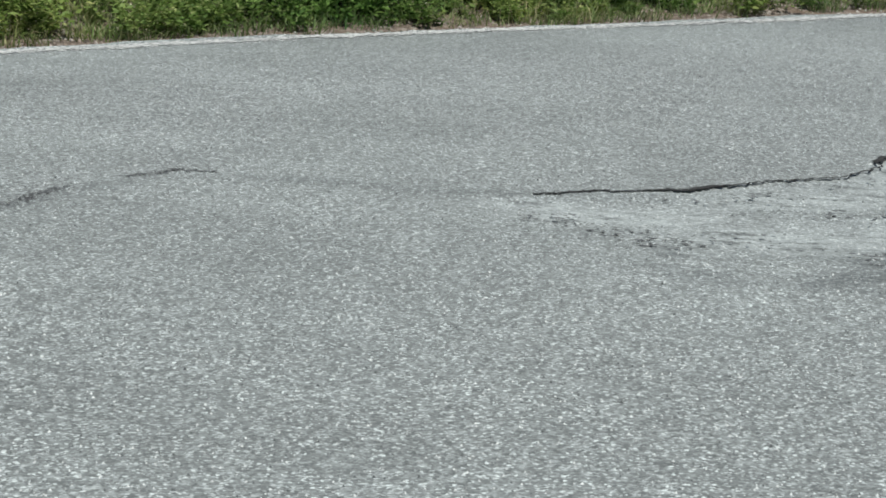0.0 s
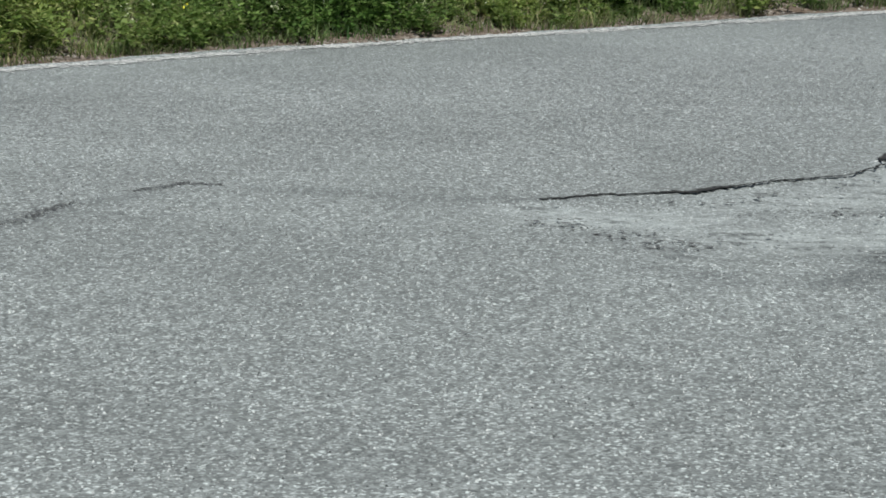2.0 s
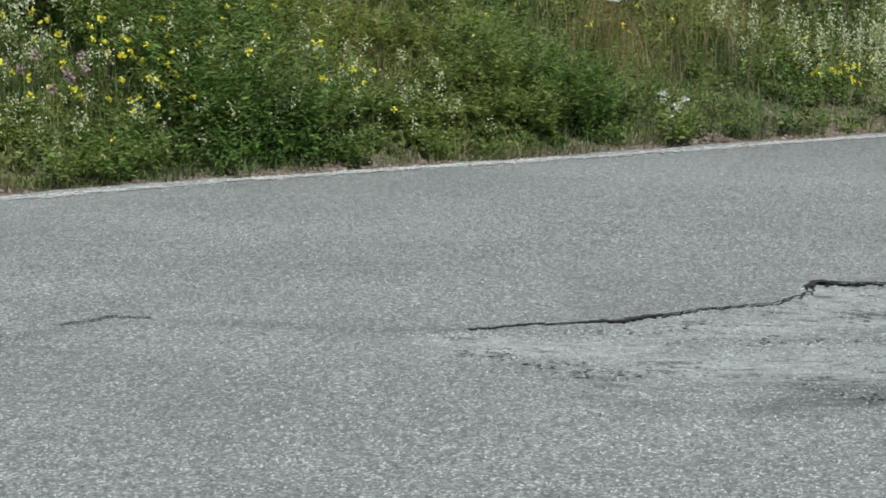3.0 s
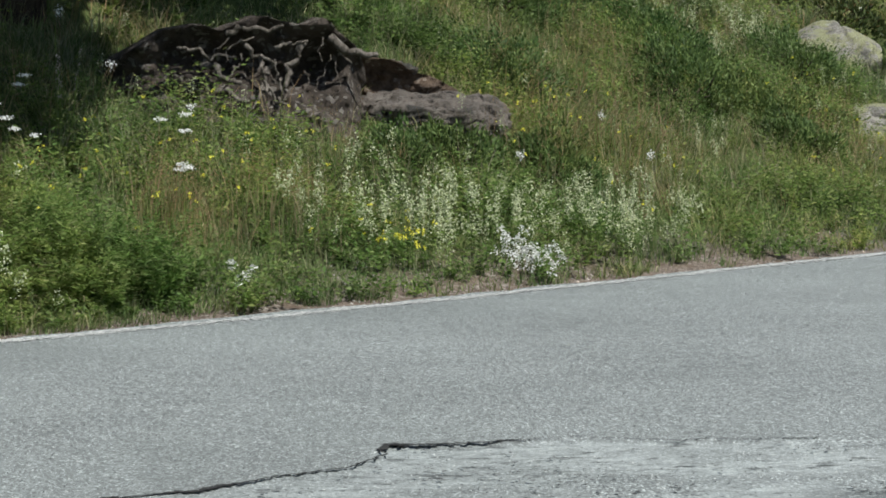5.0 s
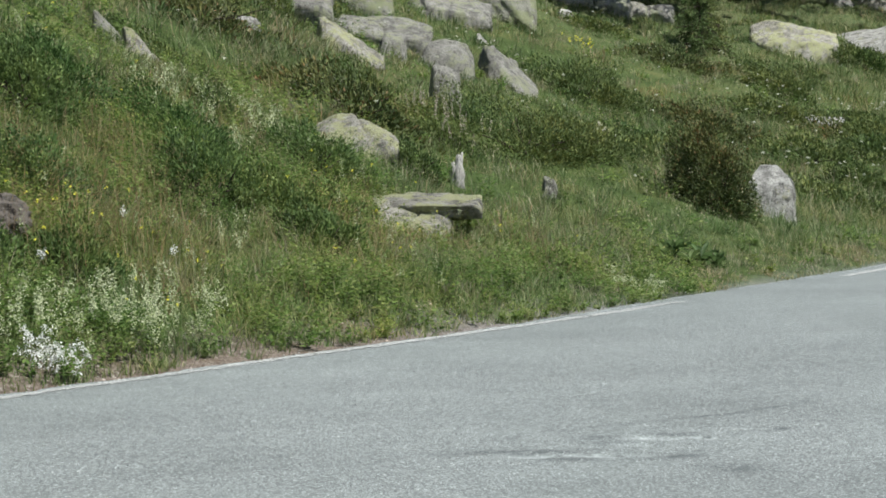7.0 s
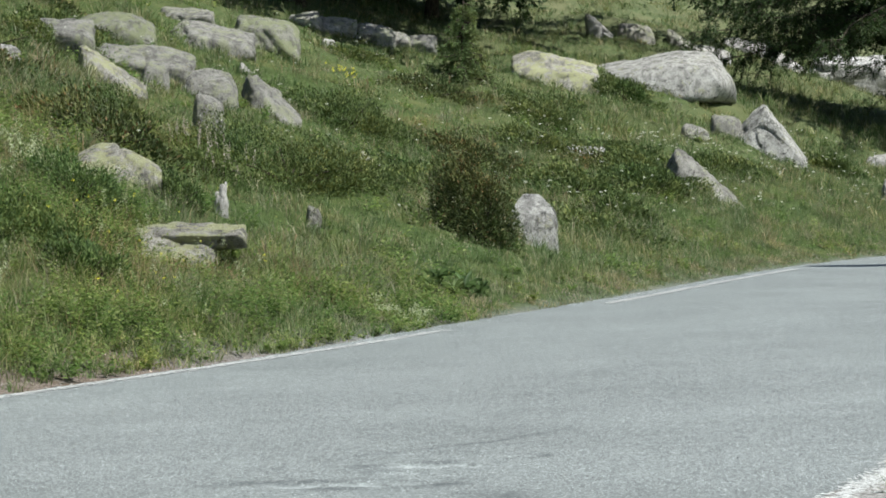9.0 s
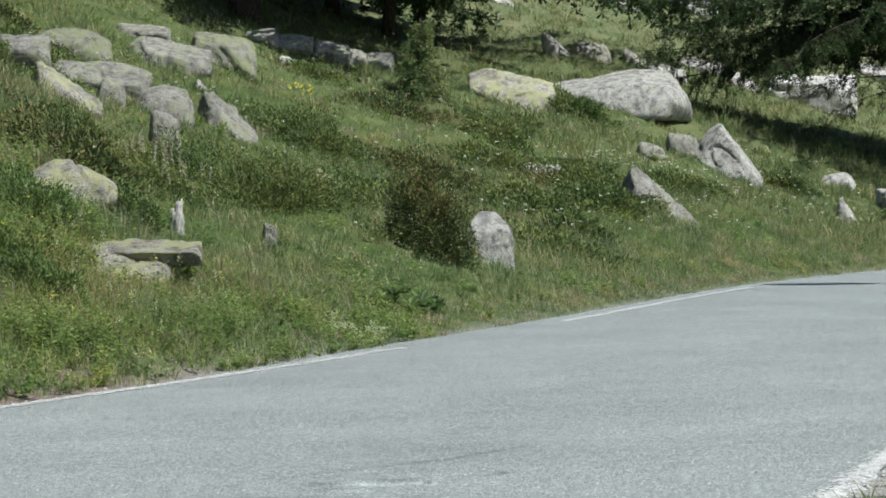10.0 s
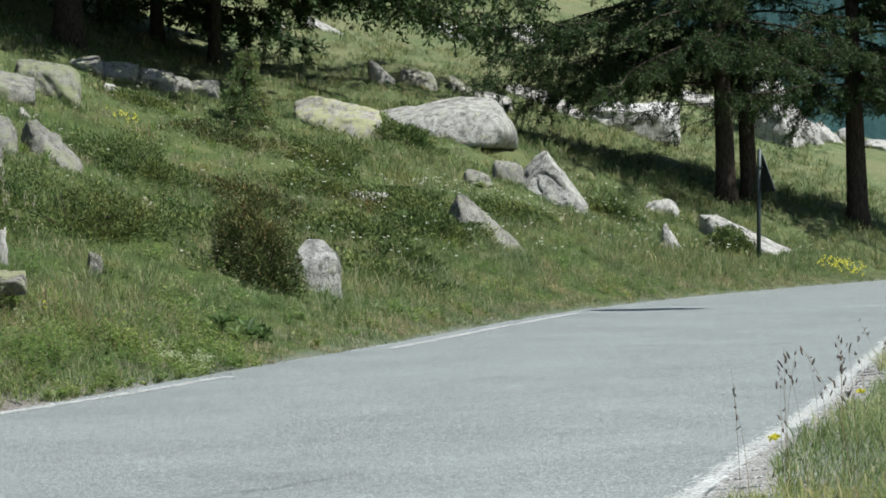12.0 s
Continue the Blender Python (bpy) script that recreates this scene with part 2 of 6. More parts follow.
def ground_material():
    n = Nodes("meadow_ground", 0.95, 0.1)
    patch = n.noise(0.9, 5, 0.65)
    fine = n.noise(14, 5, 0.7)
    turf = n.mix(n.ramp(fine, (0.35, 0.0), (0.65, 1.0)), (0.028, 0.043, 0.014), (0.080, 0.112, 0.036))
    turf = n.mix(n.ramp(patch, (0.5, 0.0), (0.72, 0.6)), turf, (0.15, 0.14, 0.055))
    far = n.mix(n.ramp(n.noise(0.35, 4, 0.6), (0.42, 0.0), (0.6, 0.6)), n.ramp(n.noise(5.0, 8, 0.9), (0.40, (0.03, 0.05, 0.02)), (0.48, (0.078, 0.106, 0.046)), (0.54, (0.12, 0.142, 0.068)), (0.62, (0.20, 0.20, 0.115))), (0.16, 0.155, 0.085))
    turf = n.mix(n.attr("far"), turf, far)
    dirt = n.ramp(n.cells(55), (0.1, (0.075, 0.058, 0.046)), (0.55, (0.145, 0.118, 0.098)), (0.95, (0.33, 0.30, 0.27)))
    dirt = n.mix(n.ramp(n.noise(6, 4), (0.4, 0.0), (0.65, 0.7)), dirt, (0.13, 0.095, 0.07))
    gravel = n.ramp(n.cells(60), (0.1, 0.10), (0.55, 0.20), (0.95, 0.38))
    dirt = n.mix(n.attr("grit"), dirt, gravel)
    dirt = n.mix(n.attr("shoulder"), dirt, n.ramp(n.cells(70), (0.1, (0.15, 0.145, 0.135)), (0.55, (0.27, 0.262, 0.25)), (0.95, (0.48, 0.47, 0.455))))
    n.bump(n.noise(40, 5, 0.7), 0.8, 0.02)
    return n.done(n.mix(n.attr("soil"), turf, dirt))


def rock_material(name, light, dark, lichen, amount, blots=0.55):
    """Granite: mineral grain, weather streaks, dark crust and patches of lichen."""
    n = Nodes(name, 0.9, 0.22)
    spots = n.ramp(n.noise(5, 10, 0.78), (0.30, dark), (0.46, light), (0.75, tuple(min(1, c * 1.35) for c in light)))
    mineral = n.mix(n.ramp(n.cells(85), (0.72, 0.0), (0.9, 0.6)), spots, (0.06, 0.058, 0.055))
    mineral = n.mix(n.ramp(n.cells(130), (0.8, 0.0), (0.95, 0.5)), mineral, (0.5, 0.49, 0.46))
    streak = n.ramp(n.noise(1.0, 6, 0.7, n.stretched(5, 5, 1.1)), (0.38, 0.62), (0.56, 1.1))
    worn = n.mix(1.0, mineral, streak, "MULTIPLY")
    crust = n.mix(n.ramp(n.noise(2.6, 7, 0.75), (0.54, 0.0), (0.62, blots)), worn, (0.085, 0.083, 0.075))
    pits = n.ramp(n.noise(9.5, 6, 0.7), (0.36, 1 - 0.95 * blots), (0.45, 1.0))
    crust = n.mix(1.0, crust, pits, "MULTIPLY")
    grown = n.mix(n.ramp(n.noise(3.1, 7, 0.78), (0.62 - 0.22 * amount, 0.0), (0.68 - 0.22 * amount, 0.8)), crust, lichen)
    n.bump(n.noise(11, 12, 0.82), 1.0, 0.09)
    return n.done(grown)


def blade_material(name, *stops, translucent=0.42):
    n = Nodes(name, 0.6, 0.25)
    each = n.ramp(n.island(), *stops)
    patch = n.ramp(n.noise(0.8, 4, 0.65), (0.28, (0.48, 0.68, 0.55)), (0.47, (0.95, 0.98, 1.0)), (0.6, (1.2, 1.08, 1.0)), (0.76, (1.42, 1.1, 1.0)))
    clump = n.ramp(n.noise(4.5, 3, 0.6), (0.3, 0.62), (0.7, 1.35))
    return n.done(n.mix(1.0, n.mix(1.0, each, patch, "MULTIPLY"), clump, "MULTIPLY"), translucent)


def petal_material(name, *stops, translucent=0.3):
    n = Nodes(name, 0.6, 0.2)
    return n.done(n.ramp(n.island(), *stops), translucent)


def earth_material(name, damp, dry, stone):
    """Crumbling soil with small stones in it."""
    n = Nodes(name, 0.96, 0.1)
    crumb = n.ramp(n.noise(7, 9, 0.8), (0.36, damp), (0.62, dry))
    col = n.mix(n.ramp(n.cells(34), (0.74, 0.0), (0.86, 0.9)), crumb, stone)
    n.bump(n.noise(26, 9, 0.8), 1.0, 0.05)
    return n.done(col)


def bark_material(name, a, b):
    n = Nodes(name, 0.95, 0.1)
    v = n.stretched(9, 9, 2.2)
    f = n.noise(2.2, 6, 0.7, v)
    n.bump(f, 1.0, 0.05)
    return n.done(n.ramp(f, (0.35, a), (0.68, b)))


def plain_material(name, color, rough=0.6, spread=0.25, metal=0.0):
    n = Nodes(name, rough, 0.4)
    n.b.inputs["Metallic"].default_value = metal
    low = tuple(c * (1 - spread) for c in color)
    return n.done(n.ramp(n.noise(12, 5, 0.7), (0.3, low), (0.7, color)))


ASPHALT, PAINT, GROUND = asphalt_material(), paint_material("worn_road_paint", 0.03), ground_material()
CHIPS = petal_material("stone_chips", (0.0, (0.05, 0.055, 0.055)), (0.3, (0.15, 0.16, 0.16)), (0.6, (0.28, 0.295, 0.29)), (1.0, (0.50, 0.52, 0.51)), translucent=0.0)
OLD_PAINT = paint_material("dusty_road_paint", 0.01)
CRACK = plain_material("dark_crack", (0.03, 0.03, 0.03), 0.95)
FLECK = plain_material("worn_pits", (0.105, 0.108, 0.11), 0.9, 0.5)
GRANITE = rock_material("lichened_granite", (0.295, 0.283, 0.257), (0.09, 0.086, 0.077), (0.32, 0.33, 0.22), 0.5)
MOSSY = rock_material("mossy_granite", (0.255, 0.25, 0.21), (0.09, 0.09, 0.072), (0.25, 0.27, 0.15), 0.7)
LICHEN = rock_material("yellow_lichened_granite", (0.37, 0.35, 0.31), (0.115, 0.11, 0.094), (0.41, 0.415, 0.22), 0.66)
PALE = rock_material("pale_granite", (0.45, 0.435, 0.41), (0.15, 0.145, 0.135), (0.34, 0.34, 0.26), 0.2)
SPECKLED = rock_material("speckled_granite", (0.43, 0.42, 0.395), (0.12, 0.118, 0.11), (0.36, 0.36, 0.25), 0.25, 0.8)
WHITE_ROCK = rock_material("whitish_granite", (0.56, 0.55, 0.53), (0.24, 0.235, 0.225), (0.45, 0.45, 0.40), 0.1, 0.3)
SCHIST = rock_material("brown_schist", (0.22, 0.19, 0.165), (0.055, 0.047, 0.04), (0.30, 0.27, 0.24), 0.3, 0.9)
GRASS = blade_material("grass_blades", (0.0, (0.085, 0.137, 0.042)), (0.35, (0.134, 0.192, 0.064)), (0.65, (0.190, 0.238, 0.092)), (0.84, (0.285, 0.29, 0.15)), (1.0, (0.36, 0.34, 0.2)))
MEADOW = blade_material("meadow_blades", (0.0, (0.074, 0.120, 0.040)), (0.35, (0.120, 0.170, 0.060)), (0.65, (0.172, 0.214, 0.088)), (0.84, (0.265, 0.27, 0.145)), (1.0, (0.34, 0.325, 0.2)))
RED_GRASS = blade_material("reddish_seed_stalks", (0.0, (0.14, 0.17, 0.065)), (0.5, (0.23, 0.19, 0.10)), (1.0, (0.33, 0.23, 0.14)))
DRY_GRASS = blade_material("dry_grass_stalks", (0.0, (0.17, 0.175, 0.10)), (0.5, (0.26, 0.245, 0.15)), (1.0, (0.36, 0.33, 0.23)))
HERB = blade_material("herb_leaves", (0.0, (0.09, 0.15, 0.036)), (0.5, (0.16, 0.24, 0.06)), (0.85, (0.23, 0.295, 0.09)), (1.0, (0.31, 0.345, 0.14)), translucent=0.5)
JUNIPER = blade_material("juniper_needles", (0.0, (0.05, 0.078, 0.024)), (0.6, (0.108, 0.146, 0.044)), (1.0, (0.20, 0.238, 0.078)), translucent=0.25)
SHRUB_LEAF = blade_material("shrub_leaves", (0.0, (0.05, 0.085, 0.025)), (0.6, (0.10, 0.155, 0.045)), (1.0, (0.18, 0.245, 0.08)), translucent=0.35)
BUSH_LEAF = blade_material("alpenrose_leaves", (0.0, (0.045, 0.058, 0.02)), (0.6, (0.09, 0.112, 0.036)), (0.9, (0.15, 0.165, 0.058)), (1.0, (0.24, 0.13, 0.065)), translucent=0.2)
LARCH = blade_material("larch_needles", (0.0, (0.02, 0.04, 0.014)), (0.6, (0.04, 0.072, 0.023)), (1.0, (0.08, 0.125, 0.04)), translucent=0.3)
YOUNG_LARCH = blade_material("young_larch_needles", (0.0, (0.08, 0.125, 0.04)), (0.6, (0.15, 0.205, 0.07)), (1.0, (0.23, 0.28, 0.11)), translucent=0.35)
CREAM = petal_material("cream_blossom", (0.0, (0.32, 0.38, 0.19)), (0.5, (0.46, 0.50, 0.30)), (1.0, (0.62, 0.64, 0.46)))
WHITE = petal_material("white_petals", (0.0, (0.72, 0.72, 0.70)), (1.0, (0.86, 0.86, 0.84)))
UMBEL = petal_material("cream_umbels", (0.0, (0.54, 0.55, 0.44)), (1.0, (0.72, 0.72, 0.62)))
YELLOW = petal_material("yellow_petals", (0.0, (0.62, 0.57, 0.05)), (1.0, (0.82, 0.78, 0.12)))
PINK = petal_material("pink_clover", (0.0, (0.26, 0.18, 0.20)), (1.0, (0.40, 0.30, 0.31)))
SEED = blade_material("dark_seed_heads", (0.0, (0.05, 0.04, 0.04)), (1.0, (0.14, 0.11, 0.09)), translucent=0.1)
BARK = bark_material("larch_bark", (0.025, 0.019, 0.015), (0.10, 0.08, 0.065))
DEADWOOD = bark_material("weathered_root_wood", (0.07, 0.06, 0.05), (0.27, 0.24, 0.21))
STUMPWOOD = bark_material("bleached_wood", (0.25, 0.24, 0.225), (0.55, 0.53, 0.50))
GRAVEL = blade_material("verge_gravel", (0.0, (0.07, 0.058, 0.048)), (0.5, (0.16, 0.135, 0.115)), (1.0, (0.36, 0.33, 0.30)), translucent=0.0)
RUST = blade_material("rusty_sorrel_seed", (0.0, (0.17, 0.115, 0.06)), (0.6, (0.26, 0.16, 0.09)), (1.0, (0.33, 0.23, 0.13)), translucent=0.3)
PLUME = petal_material("grass_plumes", (0.0, (0.20, 0.20, 0.12)), (1.0, (0.36, 0.34, 0.22)))
SPIKE = petal_material("pale_pink_spikes", (0.0, (0.42, 0.34, 0.30)), (1.0, (0.60, 0.52, 0.47)))
BROAD = blade_material("broad_green_leaves", (0.0, (0.075, 0.125, 0.04)), (1.0, (0.14, 0.20, 0.075)))
SOIL = earth_material("bare_soil", (0.042, 0.035, 0.030), (0.14, 0.116, 0.098), (0.27, 0.25, 0.225))
LIGHT_SOIL = earth_material("reddish_soil", (0.075, 0.053, 0.040), (0.19, 0.14, 0.105), (0.30, 0.25, 0.21))
STEEL = plain_material("galvanised_post", (0.06, 0.075, 0.075), 0.5, 0.3, 0.5)
# near black: the shade on the sign's back is put into its colour
SIGN_BACK = plain_material("shade_dark_sign_back", (0.022, 0.025, 0.03), 0.55, 0.2, 0.3)


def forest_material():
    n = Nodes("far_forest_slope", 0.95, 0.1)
    # the far slope's shadow is put into these dark blue-green tones
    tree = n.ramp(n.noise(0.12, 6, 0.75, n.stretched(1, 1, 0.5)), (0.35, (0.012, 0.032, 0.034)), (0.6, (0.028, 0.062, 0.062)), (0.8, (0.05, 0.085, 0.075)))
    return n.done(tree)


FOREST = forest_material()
# ---- the ground, one sheet to the horizon ----
def axis(lo, hi, step, reach):
    mid = np.arange(lo, hi, step)
    out, d = [], step
    while sum(out) < reach:
        d *= 1.35
        out.append(d)
    out = np.cumsum(out)
    return np.concatenate([lo - out[::-1], mid, mid[-1] + out])


gx, gy = axis(-12, 78, 0.44, 2500), axis(-6, 94, 0.44, 2500)
GX, GY = np.meshgrid(gx, gy, indexing="ij")
gz = height(GX.ravel(), GY.ravel())
gi, gj = np.meshgrid(np.arange(len(gx) - 1), np.arange(len(gy) - 1), indexing="ij")
c = gi * len(gy) + gj
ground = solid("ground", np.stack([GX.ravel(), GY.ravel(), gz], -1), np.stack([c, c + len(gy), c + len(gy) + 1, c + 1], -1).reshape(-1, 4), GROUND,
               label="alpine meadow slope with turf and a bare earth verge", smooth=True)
tagged(ground, category="ground", kind="structure")
gd, gk = edge_offset(GX.ravel(), GY.ravel())
verge = np.clip((np.interp(EDGE[gk, 0], [6, 11], [0.95, 0.55]) - gd) / 0.35, 0, 1) * (gd > -0.5)
low_side = np.clip((0.75 - (-gd - lay_by(gk))) / 0.4, 0, 1) * (gd < -4)
grit = np.maximum(np.clip((EDGE[gk, 0] - 6) / 4, 0, 1), gd < -3)
soil = ground.data.attributes.new("soil", "FLOAT", "POINT")
soil.data.foreach_set("value", np.maximum(verge, low_side).astype(np.float32))
pale_side = ground.data.attributes.new("shoulder", "FLOAT", "POINT")
pale_side.data.foreach_set("value", (gd < -3).astype(np.float32))
grey = ground.data.attributes.new("grit", "FLOAT", "POINT")
grey.data.foreach_set("value", grit.astype(np.float32))
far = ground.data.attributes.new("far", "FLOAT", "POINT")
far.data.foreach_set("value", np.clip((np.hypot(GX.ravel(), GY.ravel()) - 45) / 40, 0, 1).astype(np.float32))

# ---- the carriageway ----
ALONG = np.concatenate([[0], np.cumsum(np.linalg.norm(np.diff(EDGE, axis=0), axis=1))])
near_x = np.interp([-4.0, 8.0], EDGE[:, 0], ALONG)
stations = np.concatenate([np.arange(0, near_x[0], 0.8), np.arange(near_x[0], near_x[1], 0.045), np.arange(near_x[1], ALONG[-1], 0.5)])
E_at = np.stack([np.interp(stations, ALONG, EDGE[:, k]) for k in (0, 1)], 1)
T_at = unit(np.stack([np.interp(stations, ALONG, TANGENT[:, k]) for k in (0, 1)], 1))
RIGHT = np.stack([T_at[:, 1], -T_at[:, 0]], 1)
k_at = np.clip(np.round(np.interp(stations, ALONG, np.arange(len(EDGE)))).astype(int), 0, len(EDGE) - 1)
width = lay_by(k_at)
across = np.linspace(0, 1, 151)
ragged = 0.13 + 0.24 * np.clip((E_at[:, 0] - 7) / 4, 0, 1) + 0.06 * fbm(stations * 1.7, stations * 0, 21) + 0.03 * vnoise(stations * 9, stations * 0, 22)
ragged_r = 0.05 * fbm(stations * 1.3, stations * 0 + 5, 23)
off = -ragged[:, None] + across[None] * (width + ragged + ragged_r)[:, None]
road_xy = E_at[:, None] + RIGHT[:, None] * off[..., None]
RX, RY = road_xy[..., 0].ravel(), road_xy[..., 1].ravel()
PATCH_TOP = np.array([(-0.3, 6.2), (0.18, 6.30), (0.39, 6.42), (0.75, 6.54), (0.93, 6.70), (1.18, 6.83), (1.32, 7.04), (1.37, 7.26), (1.55, 7.24), (1.76, 7.25), (2.0, 7.28), (2.3, 7.16), (2.75, 7.10), (3.4, 7.0)])
PATCH_LOW = np.array([(-0.3, 6.15), (0.15, 6.05), (0.53, 5.6), (0.95, 5.35), (1.6, 5.4), (2.4, 5.9), (3.0, 6.5), (3.4, 6.8)])
# scabs of old surface that show through further on: place, half length, half width
SCABS = ((4.27, 8.49, 0.30, 0.07), (4.90, 8.84, 0.20, 0.07), (5.05, 9.37, 0.15, 0.035), (4.62, 8.72, 0.10, 0.04), (5.35, 8.95, 0.12, 0.03))


def old_surface(x, y):
    """1 where the old pale surface shows, 0 on the newer layer."""
    wob = 0.05 * fbm(x * 4, y * 4, 31)
    up = np.interp(x, PATCH_TOP[:, 0], PATCH_TOP[:, 1]) + 0.3 * wob - y
    low = y - np.interp(x, PATCH_LOW[:, 0], PATCH_LOW[:, 1])
    inside = np.clip(up / 0.03, 0, 1) * np.clip((low + 0.25 * fbm(x * 1.5, y * 2.5, 33)) / 0.35, 0, 1)
    ends = np.clip((x + 0.1 + 4 * wob) / 0.3, 0, 1) * np.clip((3.2 + 6 * wob - x) / 0.5, 0, 1)
    holes = np.clip(0.85 + 1.5 * fbm(x * 2.1, y * 3.6, 35, 4), 0, 1)
    out = inside * ends * holes
    for sx, sy, half, slim in SCABS:
        u, w = (x - sx) * 0.85 - (y - sy) * 0.53, (x - sx) * 0.53 + (y - sy) * 0.85
        out = np.maximum(out, np.clip((1.1 - np.hypot(u / half, w / slim) + 1.0 * fbm(x * 9, y * 9, 37)) * 3, 0, 1))
    return out


pale = old_surface(RX, RY)
for mx, my, mr in ((26.6, 27.6, 0.5), (25.6, 27.2, 0.35), (27.6, 27.9, 0.35)):
    pale = np.maximum(pale, 0.9 * np.exp(-((RX - mx) ** 2 + (RY - my) ** 2) / mr ** 2) * (0.7 + fbm(RX * 4, RY * 4, 36)))
pale = np.clip(pale, 0, 1)
stain = np.clip((fbm(RX * 2.6, RY * 4.0, 41, 4) + 0.08) * 4.5, 0, 1) * np.exp(-((RY - np.interp(RX, PATCH_LOW[:, 0], PATCH_LOW[:, 1])) / 0.30) ** 2) * np.clip((RX - 0.3) / 0.3, 0, 1) * (RX < 3.4)
joint_y = np.interp(RX, [-3.0, -1.10, -0.73, -0.4, 0.15, 0.5], [4.4, 5.94, 6.54, 6.45, 6.36, 6.42]) + 0.04 * fbm(RX * 5, RX * 0, 42)
joint = np.exp(-((RY - joint_y) / np.where(RX < -0.73, 0.10, 0.05)) ** 2) * np.clip((0.5 - RX) / 0.3, 0, 1) * np.where(RX > -0.68, 0.5, 1.0) * np.clip(0.8 + 1.2 * fbm(RX * 4, RY * 2, 43), 0, 1.0)
rims = 0 * RX
for sx, sy, half, slim in SCABS:
    u, w = (RX - sx) * 0.85 - (RY - sy) * 0.53, (RX - sx) * 0.53 + (RY - sy) * 0.85
    rims = np.maximum(rims, np.exp(-((np.hypot(u / (half * 1.5), w / (slim * 2.2)) - 0.9) / 0.45) ** 2))
rims = rims * np.clip(0.3 + 2.2 * fbm(RX * 5, RY * 5, 38), 0, 1)
seam_y = np.interp(RX, [4.0, 4.4, 5.0, 5.6, 6.0, 7.0], [8.85, 9.28, 9.48, 9.54, 9.75, 10.4]) + 0.05 * fbm(RX * 5, RX * 0, 47)
seam = np.exp(-((RY - seam_y) / 0.035) ** 2) * (RX > 4.0) * np.clip((6.6 - RX) / 0.8, 0, 1) * np.clip(0.5 + 1.6 * fbm(RX * 4, RY * 4, 48), 0, 1)
blot = np.exp(-((RX - 4.58) / 0.12) ** 2 - ((RY - 7.76) / 0.16) ** 2)
dark = np.clip(0.75 * stain + joint + 0.8 * rims + 0.8 * seam + 0.7 * blot, 0, 1)
n_a, n_s = len(across), len(stations)
ri, rj = np.meshgrid(np.arange(n_s - 1), np.arange(n_a - 1), indexing="ij")
c = ri * n_a + rj
RZ = -0.012 * np.clip(pale * 1.5, 0, 1) + 0.004 * fbm(RX, RY, 44)
top = np.stack([RX, RY, RZ], -1)
rim = np.concatenate([np.arange(n_s) * n_a, ])
rim2 = np.arange(n_s) * n_a + n_a - 1
low1, low2 = top[rim] - [0, 0, 0.12], top[rim2] - [0, 0, 0.12]
base1, base2 = len(top), len(top) + n_s
q = np.arange(n_s - 1)
side1 = np.stack([rim[q], rim[q + 1], base1 + q + 1, base1 + q], -1)
side2 = np.stack([rim2[q + 1], rim2[q], base2 + q, base2 + q + 1], -1)
road = solid("road", np.vstack([top, low1, low2]), np.vstack([np.stack([c, c + 1, c + n_a + 1, c + n_a], -1).reshape(-1, 4), side1[:, ::-1], side2[:, ::-1]]), ASPHALT,
             label="grey weathered asphalt mountain road with worn patches", smooth=True)
tagged(road, category="road", kind="structure")
for name, values in (("pale", pale), ("dark", dark)):
    layer = road.data.attributes.new(name, "FLOAT", "POINT")
    layer.data.foreach_set("value", np.concatenate([values, np.zeros(2 * n_s)]).astype(np.float32))


def flakes(points, spread, size, lo, hi, seed):
    """Many small irregular chips lying flat along a line."""
    r = np.random.default_rng(seed)
    p = np.asarray(points, float)
    t = unit(np.gradient(p, axis=0))
    q = p + np.stack([t[:, 1], -t[:, 0]], -1) * np.asarray(spread)[:, None]
    a = r.uniform(0, 6.283, (len(q), 1)) + np.arange(4)[None] * 1.5708 + r.normal(0, 0.25, (len(q), 4))
    d = np.asarray(size)[:, None] * r.uniform(0.55, 1.35, (len(q), 4))
    z = 0.004 * fbm(q[:, 0], q[:, 1], 44) + r.uniform(lo, hi, len(q))
    v = np.stack([q[:, :1] + d * np.cos(a), q[:, 1:] + d * np.sin(a), np.broadcast_to(z[:, None], d.shape)], -1)
    return v.reshape(-1, 3), np.arange(len(q) * 4).reshape(-1, 4)


def white_line(lo, hi, side, wide, label, material, per_metre, size=(0.006, 0.017)):
    r = np.random.default_rng(int(lo * 10) + side)
    n = int((hi - lo) * per_metre)
    at = np.sort(r.uniform(lo, hi, n))
    e = np.stack([np.interp(at, ALONG, EDGE[:, k]) for k in (0, 1)], 1)
    t = unit(np.stack([np.interp(at, ALONG, TANGENT[:, k]) for k in (0, 1)], 1))
    p = e + np.stack([t[:, 1], -t[:, 0]], 1) * (side * road_width(e[:, 0]))[:, None]
    stray = r.normal(0, wide * 0.30, n) + wide * 0.12 * vnoise(at * 4, at * 0, 51)
    normal = np.stack([t[:, 1], -t[:, 0]], 1) * stray[:, None]
    keep = vnoise(at * 3.0, stray * 20, 55) + 0.6 * vnoise(at * 14, stray * 40, 56) > -0.75
    v, f = flakes((p + normal)[keep], np.zeros(keep.sum()), r.uniform(*size, keep.sum()), 0.002, 0.006, int(lo * 7))
    ob = solid("road_marking", v, f, material, label=label)
    return tagged(ob, category="road marking", kind="structure")


